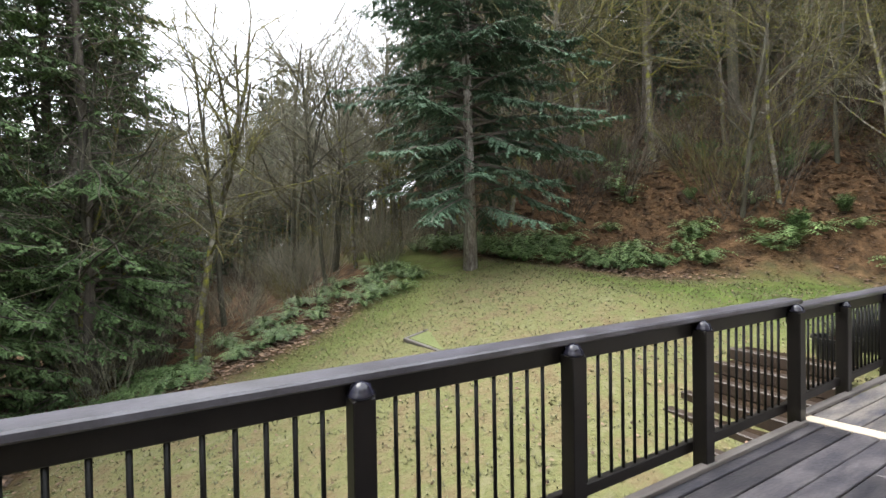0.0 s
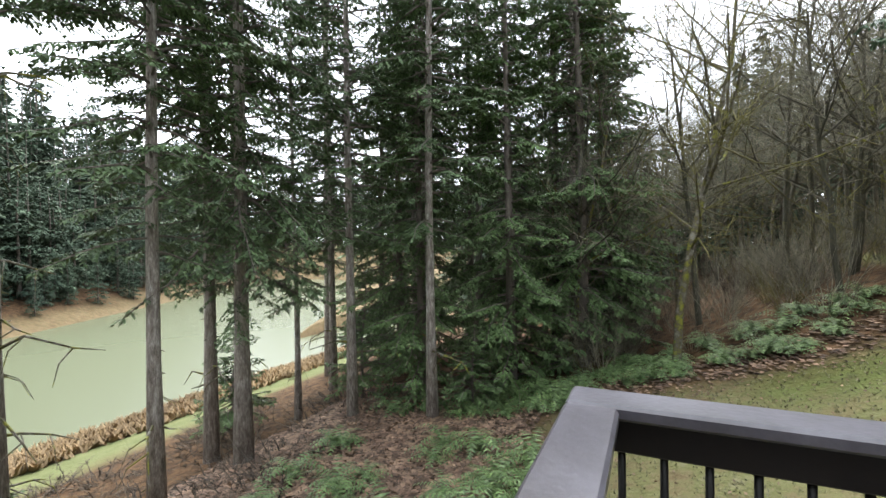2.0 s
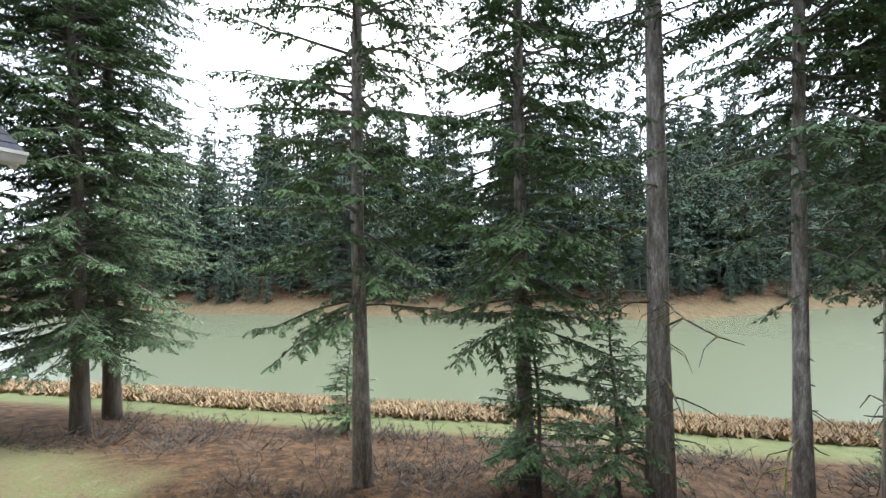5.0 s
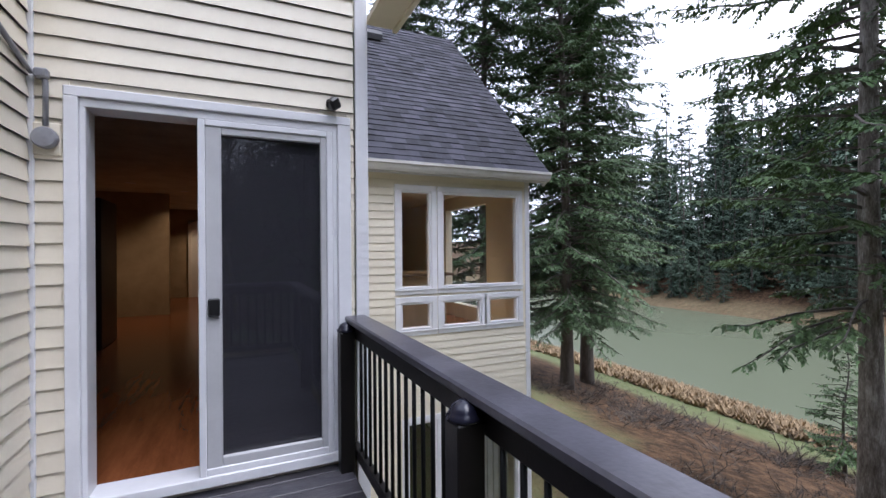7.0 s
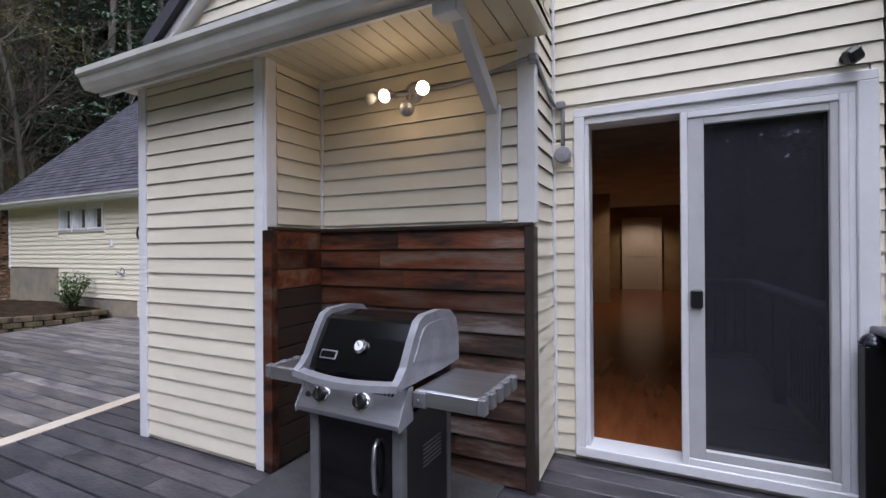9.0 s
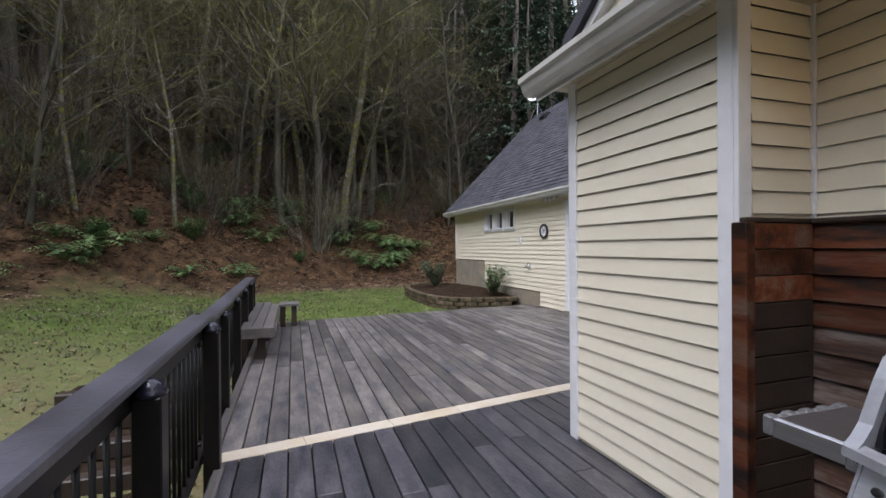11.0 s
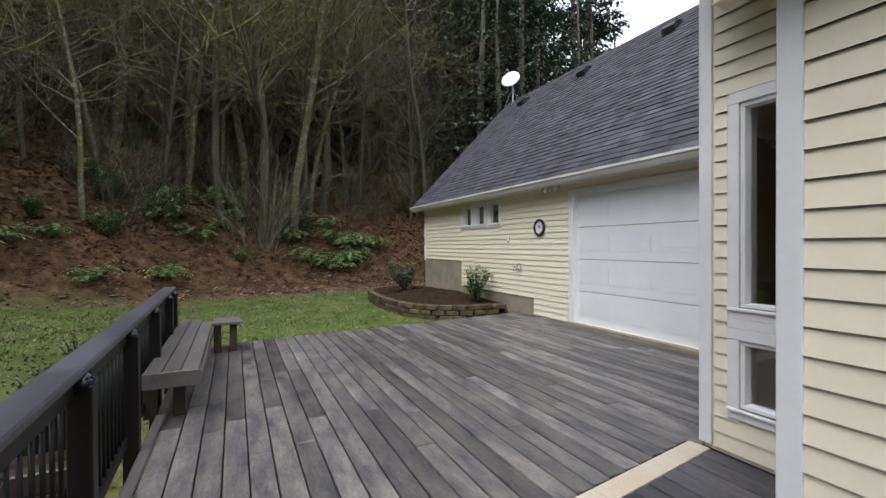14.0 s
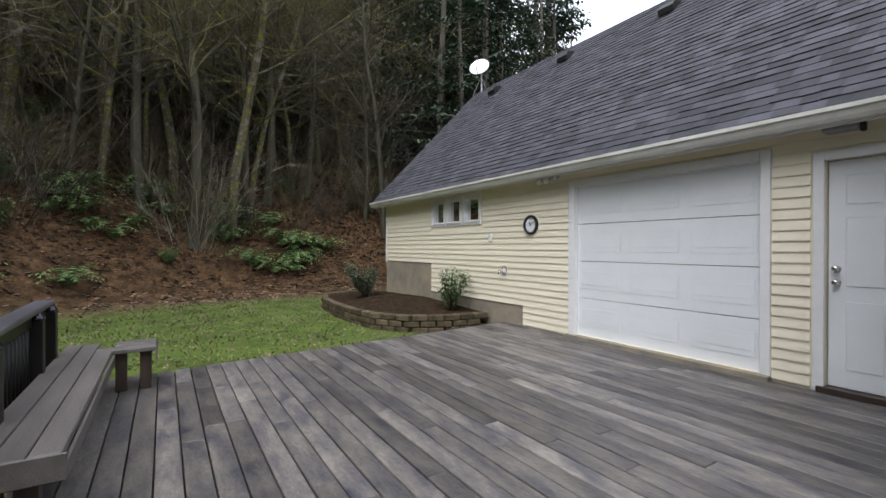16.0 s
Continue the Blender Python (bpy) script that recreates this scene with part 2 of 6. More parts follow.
# ---- mesh tools ----
class Build:
    """Collects vertices and faces of one mesh."""

    def __init__(self):
        self.v, self.f = [], []

    def add(self, verts, faces):
        k = len(self.v)
        self.v.extend(tuple(p) for p in verts)
        self.f.extend(tuple(i + k for i in face) for face in faces)
        return self

    def box(self, x0, y0, z0, x1, y1, z1, m=None, bevel=0.0):
        if bevel > 0:
            b = bevel
            pts, idx = [], {}
            for sx in (0, 1):
                for sy in (0, 1):
                    for sz in (0, 1):
                        c = [(x0, x1)[sx], (y0, y1)[sy], (z0, z1)[sz]]
                        s = [1 - 2 * sx, 1 - 2 * sy, 1 - 2 * sz]
                        for a in range(3):
                            p = [c[i] + (0 if i == a else s[i] * b) for i in range(3)]
                            idx[sx, sy, sz, a] = len(pts)
                            pts.append(p)
            faces = []
            for a in range(3):
                u, w = (a + 1) % 3, (a + 2) % 3
                for side in (0, 1):
                    q = []
                    for du, dw in ((0, 0), (1, 0), (1, 1), (0, 1)):
                        k = [0, 0, 0]
                        k[a], k[u], k[w] = side, du, dw
                        q.append(idx[(*k, a)])
                    faces.append(q if side else q[::-1])
            for a in range(3):
                u, w = (a + 1) % 3, (a + 2) % 3
                for du in (0, 1):
                    for dw in (0, 1):
                        k0, k1 = [0, 0, 0], [0, 0, 0]
                        k0[u] = k1[u] = du
                        k0[w] = k1[w] = dw
                        k1[a] = 1
                        faces.append((idx[(*k0, u)], idx[(*k1, u)], idx[(*k1, w)], idx[(*k0, w)]))
            for sx in (0, 1):
                for sy in (0, 1):
                    for sz in (0, 1):
                        faces.append((idx[sx, sy, sz, 0], idx[sx, sy, sz, 1], idx[sx, sy, sz, 2]))
        else:
            pts = [(x0, y0, z0), (x1, y0, z0), (x1, y1, z0), (x0, y1, z0), (x0, y0, z1), (x1, y0, z1), (x1, y1, z1), (x0, y1, z1)]
            faces = [(3, 2, 1, 0), (4, 5, 6, 7), (0, 1, 5, 4), (1, 2, 6, 5), (2, 3, 7, 6), (3, 0, 4, 7)]
        if m is not None:
            pts = [m @ Vector(p) for p in pts]
        return self.add(pts, faces)

    def tube(self, path, radii, sides=6, caps=True):
        path = [Vector(p) for p in path]
        if not hasattr(radii, "__len__"):
            radii = [radii] * len(path)
        rings, k = [], len(self.v)
        side = None
        for i, p in enumerate(path):
            d = (path[min(i + 1, len(path) - 1)] - path[max(i - 1, 0)])
            d = d.normalized() if d.length > 1e-9 else Vector((0, 0, 1))
            if side is None:
                side = d.orthogonal().normalized()
            side = (side - d * side.dot(d)).normalized()
            up = d.cross(side)
            for j in range(sides):
                a = 2 * math.pi * j / sides
                self.v.append(tuple(p + (side * math.cos(a) + up * math.sin(a)) * radii[i]))
        n = len(path)
        for i in range(n - 1):
            for j in range(sides):
                a, b = k + i * sides + j, k + i * sides + (j + 1) % sides
                self.f.append((a, b, b + sides, a + sides))
        if caps:
            self.f.append(tuple(k + j for j in range(sides))[::-1])
            self.f.append(tuple(k + (n - 1) * sides + j for j in range(sides)))
        return self

    def lathe(self, profile, sides=20, m=None, caps=True):
        k = len(self.v)
        m = m or Matrix()
        for r, z in profile:
            for j in range(sides):
                a = 2 * math.pi * j / sides
                self.v.append(tuple(m @ Vector((r * math.cos(a), r * math.sin(a), z))))
        for i in range(len(profile) - 1):
            for j in range(sides):
                a, b = k + i * sides + j, k + i * sides + (j + 1) % sides
                self.f.append((a, b, b + sides, a + sides))
        if caps:
            self.f.append(tuple(k + j for j in range(sides))[::-1])
            self.f.append(tuple(k + (len(profile) - 1) * sides + j for j in range(sides)))
        return self

    def prism(self, outline, y0, y1, m=None):
        """An outline of (x, z) pushed from y0 to y1."""
        n = len(outline)
        pts = [(x, y0, z) for x, z in outline] + [(x, y1, z) for x, z in outline]
        faces = [tuple(range(n)), tuple(range(2 * n - 1, n - 1, -1))] + [(i, i + n, (i + 1) % n + n, (i + 1) % n) for i in range(n)]
        if m is not None:
            pts = [m @ Vector(p) for p in pts]
        return self.add(pts, faces)

    def mesh(self, name, smooth=False):
        me = bpy.data.meshes.new(name)
        me.from_pydata(self.v, [], self.f)
        if smooth:
            me.polygons.foreach_set("use_smooth", [True] * len(me.polygons))
        me.update()
        return me


def part(name, build, mat, parent=None, label="", smooth=False, kind=""):
    me = build.mesh(name, smooth) if isinstance(build, Build) else build
    if not me.materials:
        me.materials.append(mat)
    ob = new(name, me)
    if parent is not None:
        ob.parent = parent
    return tagged(ob, label, kind=kind)


def empty(name, label, category, at=(0, 0, 0), group="", kind=""):
    ob = new(name)
    ob.matrix_world = Matrix.Translation(at)
    return tagged(ob, label, category, group, kind)


def wall_frame(p0, p1):
    """u along the wall, the outer normal (to the right of p0 to p1), z up."""
    d = Vector((p1[0] - p0[0], p1[1] - p0[1], 0))
    length = d.length
    d.normalize()
    return Matrix(((d.x, d.y, 0, p0[0]), (d.y, -d.x, 0, p0[1]), (0, 0, 1, 0), (0, 0, 0, 1))), length


def split(span, holes):
    """What is left of a span when the holes are cut out."""
    left = [span]
    for a, b in holes:
        left = [q for s, e in left for q in ((s, min(e, a)), (max(s, b), e)) if q[1] - q[0] > 0.004]
    return left


LAP = 0.1016


def lap_wall(name, label, p0, p1, z0, z1, holes=(), thick=0.14, lap0=0.0, lap1=None, cut=None, laps=True, z_lap=None, inner=None):
    """A wall of lapped siding, one piece a board; holes are (u0, u1, z0, z1). cut(z) gives the span of u at that height under a gable."""
    m, length = wall_frame(p0, p1)
    wall = empty(name, label, "wall", kind="structure")
    core = Build()
    us = sorted({0, length, *[h[0] for h in holes], *[h[1] for h in holes]})
    if cut is None:
        for a, b in zip(us, us[1:]):
            mid = (a + b) / 2
            for s, e in split((z0, z1), [(h[2], h[3]) for h in holes if h[0] < mid < h[1]]):
                core.box(a, -thick, s, b, 0, e, m)
    else:
        a0, b0 = cut(z0)
        a1, b1 = cut(z1)
        core.prism([(a0, z0), (b0, z0), (b1, z1), (a1, z1)], -thick, 0, m)
    part("wall_core", core, SIDING if inner is None else inner, wall)
    if laps:
        z, lap1 = (z0 if z_lap is None else z_lap), length if lap1 is None else lap1
        while z < z1 - 0.02:
            top = min(z + LAP, z1)
            span = (lap0, lap1) if cut is None else (max(lap0, cut(top)[0]), min(lap1, cut(top)[1]))
            gone = [(h[0], h[1]) for h in holes if h[2] < top - 0.012 and h[3] > z + 0.012]
            for s, e in split(span, gone):
                b = Build()
                b.add([m @ Vector(p) for p in ((s, 0.001, z), (e, 0.001, z), (e, 0.018, z), (s, 0.018, z), (s, 0.001, top), (e, 0.001, top), (e, 0.005, top + 0.004), (s, 0.005, top + 0.004))],
                      [(3, 2, 1, 0), (4, 5, 6, 7), (2, 3, 7, 6), (0, 3, 2, 1), (1, 2, 6, 5), (3, 0, 4, 7)])
                part("siding_board", b, SIDING, wall)
            z += LAP
    return wall


def board_on(name, m, boxes, mat, parent, label="", bevel=0.004):
    b = Build()
    for q in boxes:
        b.box(*q, m, bevel)
    return part(name, b, mat, parent, label)

# ---- the house ----
FLOOR_Y, EAST = -0.88, 3.26
SL0, SL1, SLZ0, SLZ1 = 0.36, -0.92, 0.075, 2.12      # the sliding door's frame
A, B, C = (3.22, 0.06), (2.035, 0.06), (4.215, -0.95)
NOOK_Y, NOOK_X = -0.40, 0.57
GY = -3.235                                           # the garage wall


def u_of(p0, p1, x, y):
    m, _ = wall_frame(p0, p1)
    return (m.inverted() @ Vector((x, y, 0))).x


# wall with the sliding door, facing the deck
w0, w1 = (NOOK_X, FLOOR_Y), (-1.10, FLOOR_Y)
lap_wall("wall_door", "cream lapped vinyl siding wall round the sliding door", w0, w1, -2.8, 4.6, [(NOOK_X - SL0 - 0.045, NOOK_X - SL1 + 0.045, SLZ0 - 0.05, SLZ1 + 0.02)], z_lap=0.045, lap0=0.03, lap1=1.58, inner=SIDING)
# short return between the door and the grill nook
lap_wall("wall_return", "cream lapped siding return beside the grill nook", (NOOK_X, NOOK_Y), (NOOK_X, FLOOR_Y), 0.0, 4.2, z_lap=0.03, lap0=0.0, lap1=0.45)
lap_wall("wall_nook", "cream lapped siding wall behind the grill", (2.02, NOOK_Y), (NOOK_X - 0.0, NOOK_Y), 0.0, 2.62, z_lap=0.03, lap0=0.02, lap1=1.42)
lap_wall("wall_nook_side", "cream lapped siding side of the grill nook", (2.035, 0.06), (2.02, NOOK_Y), 0.0, 2.62, z_lap=0.03, lap0=0.07, lap1=0.44)
lap_wall("wall_bay_front", "cream lapped siding front of the bay", A, B, 0.0, 2.62, z_lap=0.03, lap0=0.055, lap1=1.165)
WIN0, WIN1 = C[0] - 3.98, C[0] - 3.34                   # window beside the bump-out
D = (3.22, -0.95)
lap_wall("wall_bay_window", "cream lapped siding wall with a tall window behind the bump-out", C, D, 0.0, 3.4, [(WIN0, WIN1, 0.32, 0.74), (WIN0, WIN1, 0.94, 2.19)], z_lap=0.03, lap0=0.08, lap1=0.95)
lap_wall("wall_bay_side", "cream lapped siding east side of the house", (C[0], GY + 0.01), C, 0.0, 3.4, [(0.45, 1.95, 0.55, 2.1)], laps=False)
lap_wall("wall_bump_side", "cream lapped siding side of the bump-out", D, A, 0.0, 2.62, z_lap=0.03, lap0=0.0, lap1=0.95)
# gable above the porch roof
gx0, gx1 = 3.95, -1.10
lap_wall("wall_gable", "cream lapped siding gable above the porch roof", (gx0, -0.62), (0.4, -0.62), 2.7, 4.6, lap0=0.0, z_lap=2.75,
         cut=lambda z: (max(0.0, (z - 3.15) / 0.69), 3.4))
# wing to the west
WY, WX = -3.56, -4.27
ww = lambda x: -1.0 - x
wing_holes = [(ww(-2.22), ww(-2.72), 0.78, 2.13), (ww(-2.82), ww(-4.10), 0.78, 2.13), (ww(-2.22), ww(-2.72), 0.24, 0.66), (ww(-2.82), ww(-3.48), 0.24, 0.66), (ww(-3.54), ww(-4.10), 0.24, 0.66),
              (ww(-2.30), ww(-2.78), -2.2, -0.92), (ww(-2.95), ww(-4.10), -2.45, -0.86)]
lap_wall("wall_wing", "cream lapped siding wall of the two-storey wing", (-1.0, WY), (WX, WY), -2.9, 2.4, wing_holes, z_lap=-2.85, lap0=0.0, lap1=-1.0 - WX - 0.07)
lap_wall("wall_wing_end", "cream lapped siding end wall of the wing", (WX, WY), (WX, -9.2), -2.9, 2.4, [(1.0, 2.6, 0.3, 2.1)], z_lap=-2.85, laps=False)
lap_wall("wall_wing_gable", "cream gable of the wing", (WX, WY), (WX, -9.2), 2.4, 5.3, laps=False, cut=lambda z: ((z - 2.4) / 1.05, 5.64 - (z - 2.4) / 1.05))
lap_wall("wall_wing_side", "cream siding wall between wing and deck", (-1.10, FLOOR_Y), (-1.10, WY), -2.9, 2.7, laps=False)
# garage
gu = lambda x: 14.35 - x
gar_holes = [(gu(8.02), gu(5.70), 0.05, 2.14), (gu(5.20), gu(4.36), 0.05, 2.06), (gu(11.98), gu(11.5), 1.76, 2.26), (gu(11.38), gu(10.9), 1.76, 2.26), (gu(10.78), gu(10.28), 1.76, 2.26)]
base_holes = [(0, gu(12.03), -0.3, 0.93), (gu(12.03), gu(10.36), -0.3, 0.32), (gu(10.36), gu(9.1), -0.3, 0.34)]
lap_wall("wall_garage", "cream lapped siding garage wall with a white overhead door", (14.35, GY), (3.9, GY), -0.3, 2.55, gar_holes, z_lap=0.03, laps=False)


def garage_boards():
    m, length = wall_frame((14.35, GY), (3.9, GY))
    wall = bpy.data.objects["wall_garage"]
    trims = [(gu(8.14), gu(5.60), -1, 2.24), (gu(5.30), gu(4.26), -1, 2.16), (gu(12.05), gu(10.21), 1.69, 2.33), *base_holes]
    z = 0.03
    while z < 2.5:
        top = z + LAP
        gone = [(h[0], h[1]) for h in trims if h[2] < top - 0.02 and h[3] > z + 0.02]
        for s, e in split((0.05, length), gone):
            b = Build()
            b.add([m @ Vector(p) for p in ((s, 0.001, z), (e, 0.001, z), (e, 0.022, z), (s, 0.022, z), (s, 0.001, top), (e, 0.001, top), (e, 0.005, top + 0.004), (s, 0.005, top + 0.004))],
                  [(4, 5, 6, 7), (2, 3, 7, 6), (0, 3, 2, 1), (1, 2, 6, 5), (3, 0, 4, 7)])
            part("siding_board", b, SIDING, wall)
        z += LAP
    lap_wall("wall_garage_end", "cream garage end wall", (14.35, -9.5), (14.35, GY), -0.3, 2.55, laps=False)
    lap_wall("wall_garage_gable", "cream garage gable", (14.35, -9.5), (14.35, GY), 2.55, 5.7, laps=False, cut=lambda z: ((z - 2.55) / 1.05, 6.265 - (z - 2.55) / 1.05))
    b = Build()
    b.box(0, 0.001, -0.5, gu(12.03), 0.004, 0.95, m)
    b.box(gu(12.03), 0.001, -0.5, gu(9.1), 0.004, 0.40, m)
    part("foundation", b, CONCRETE, wall, "stained concrete foundation")


garage_boards()


def corner_board(name, p0, p1, u, z0, z1, w=0.10, both=None):
    m, _ = wall_frame(p0, p1)
    b = Build().box(u, 0.0, z0, u + w, 0.024, z1, m, 0.004)
    return tagged(part(name, b, WHITE), "white painted vertical corner board", "trim", kind="structure")


def wall_u(p0, p1):
    return wall_frame(p0, p1)[1]


corner_board("trim_corner", A, B, -0.024, 0.0, 2.5, 0.085)
corner_board("trim_corner", D, A, wall_u(D, A) - 0.075, 0.0, 2.5, 0.075)
corner_board("trim_corner", C, D, -0.024, 0.03, 3.3, 0.085)
corner_board("trim_corner", (C[0], GY), C, C[1] - GY - 0.07, 0.03, 3.3, 0.07)
corner_board("trim_corner", A, B, wall_u(A, B) - 0.075, 0.0, 2.5, 0.075)
corner_board("trim_corner", (2.035, 0.06), (2.02, NOOK_Y), -0.02, 0.0, 2.5, 0.08)
corner_board("trim_corner", (2.02, NOOK_Y), (NOOK_X, NOOK_Y), 1.375, 1.43, 2.6, 0.075 + 0.024)
corner_board("trim_corner", (NOOK_X, NOOK_Y), (NOOK_X, FLOOR_Y), 0.0, 1.43, 2.6, 0.04)
corner_board("trim_corner", w0, w1, 1.59, -2.8, 4.6, 0.08)
corner_board("trim_corner", (-1.0, WY), (WX, WY), -1.0 - WX - 0.075, -2.9, 2.32, 0.075)
corner_board("trim_corner", (14.35, GY), (3.9, GY), -0.02, 0.9, 2.5, 0.07)
corner_board("trim_inside_corner", w0, w1, 0.0, 0.03, 4.6, 0.03)
corner_board("trim_inside_corner", (2.02, NOOK_Y), (NOOK_X, NOOK_Y), 0.0, 1.43, 2.6, 0.03)


def window(name, label, p0, p1, u0, u1, z0, z1, trim=0.07, pane_mat=None, depth=0.05, mat=None):
    """A fixed window: casing boards, sash, sill and a pane set back in the wall."""
    m, _ = wall_frame(p0, p1)
    w = empty(name, label, "window", kind="structure")
    mat = mat or WHITE
    t = trim
    board_on("casing", m, [(u0 - t, 0.0, z1, u1 + t, 0.028, z1 + t), (u0 - t, 0.0, z0 - t, u1 + t, 0.028, z0), (u0 - t, 0.0, z0, u0, 0.028, z1), (u1, 0.0, z0, u1 + t, 0.028, z1)], mat, w)
    s = 0.028
    board_on("sash", m, [(u0, -0.07, z1 - s, u1, 0.012, z1), (u0, -0.07, z0, u1, 0.012, z0 + s), (u0, -0.07, z0 + s, u0 + s, 0.012, z1 - s), (u1 - s, -0.07, z0 + s, u1, 0.012, z1 - s)], mat, w)
    board_on("sill", m, [(u0 - t, 0.0, z0 - 0.02, u1 + t, 0.045, z0)], mat, w)
    pane = part("pane", Build().box(u0 + s, -depth - 0.006, z0 + s, u1 - s, -depth, z1 - s, m), pane_mat or GLASS, w)
    pane.visible_shadow = False
    return w


window("window_1", "white framed lower window of the bay", C, D, WIN0, WIN1, 0.32, 0.74, 0.07, BAYGLASS)
window("window_2", "tall white framed window of the bay", C, D, WIN0, WIN1, 0.94, 2.19, 0.07, BAYGLASS)
window("window_20", "white framed side window of the bay room", (C[0], GY + 0.01), C, 0.45, 1.95, 0.55, 2.1, 0.07)
board_on("bay_mullion", wall_frame(C, D)[0], [(WIN0 - 0.07, 0.0, 0.811, WIN1 + 0.07, 0.028, 0.869)], WHITE, bpy.data.objects["window_2"])
for i, h in enumerate(wing_holes):
    window("window_%d" % (i + 3), "white framed window of the wing with a lit room behind" if i < 5 else "white framed lower storey window with a curtain", (-1.0, WY), (WX, WY), h[0] + 0.03, h[1] - 0.03, h[2] + 0.03, h[3] - 0.03, 0.075)
for i, h in enumerate(gar_holes[2:]):
    window("window_%d" % (i + 10), "small white framed garage window", (14.35, GY), (3.9, GY), h[0] + 0.02, h[1] - 0.02, h[2] + 0.02, h[3] - 0.02, 0.06)


def sliding_door():
    m, _ = wall_frame(w0, w1)
    d = empty("door_1", "white framed sliding glass door standing half open", "door", kind="structure")
    a, b = NOOK_X - SL0 - 0.045, NOOK_X - SL1 + 0.045
    z0, z1 = SLZ0, SLZ1
    board_on("casing", m, [(a - 0.02, 0, z1 - 0.03, b + 0.02, 0.04, z1 + 0.02), (a - 0.02, 0, z0 - 0.05, a + 0.04, 0.04, z1 - 0.03), (b - 0.06, 0, z0 - 0.05, b + 0.02, 0.04, z1 - 0.03)], WHITE, d)
    board_on("jamb", m, [(a + 0.04, -0.14, z0, a + 0.065, 0.02, z1 - 0.03), (b - 0.09, -0.14, z0, b - 0.06, 0.02, z1 - 0.03), (a + 0.04, -0.14, z1 - 0.075, b - 0.06, 0.022, z1 - 0.03)], WHITE, d)
    board_on("threshold", m, [(a - 0.02, -0.14, z0 - 0.045, b + 0.02, 0.042, z0 + 0.012)], WHITE, d, "white threshold with algae stains")
    mid = a + 0.555
    sash = board_on("sliding_sash", m, [(mid, -0.03, z0 + 0.013, mid + 0.035, 0.03, z1 - 0.076), (b - 0.125, -0.03, z0 + 0.013, b - 0.091, 0.03, z1 - 0.076), (mid + 0.035, -0.03, z0 + 0.013, b - 0.125, 0.028, z0 + 0.05), (mid + 0.035, -0.03, z1 - 0.11, b - 0.125, 0.028, z1 - 0.076)], WHITE, d)
    screen = board_on("screen_frame", m, [(mid + 0.035, -0.015, z0 + 0.05, mid + 0.115, 0.02, z1 - 0.11), (b - 0.16, -0.015, z0 + 0.05, b - 0.125, 0.02, z1 - 0.11), (mid + 0.115, -0.015, z0 + 0.05, b - 0.16, 0.018, z0 + 0.10), (mid + 0.115, -0.015, z1 - 0.15, b - 0.16, 0.018, z1 - 0.11)], ALU, d, "grey aluminium screen frame")
    p = part("pane", Build().box(mid + 0.11, -0.03, z0 + 0.09, b - 0.15, -0.024, z1 - 0.12, m), DARKGLASS, d)
    p.visible_shadow = False
    part("latch", Build().box(mid + 0.045, 0.018, 0.96, mid + 0.105, 0.045, 1.06, m, 0.008), BLACK, screen, "black latch")


sliding_door()


def gutter(name, x0, x1, y, z, depth=0.12, facing=1):
    """A K-shaped gutter along x; facing 1 looks towards +y."""
    o = [(0, 0), (0.07, 0), (0.09, 0.03), (0.105, 0.075), (0.125, 0.085), (0.125, depth), (0.105, depth), (0.09, 0.10), (0.0, 0.10)]
    b = Build()
    n = len(o)
    pts = [(x, y + facing * d, z + h) for x in (x0, x1) for d, h in o]
    b.add(pts, [tuple(range(n)), tuple(range(2 * n - 1, n - 1, -1))] + [(i, i + n, (i + 1) % n + n, (i + 1) % n) for i in range(n)])
    return tagged(part(name, b, GUTTER), "off-white metal rain gutter along the eave", "gutter", kind="structure")


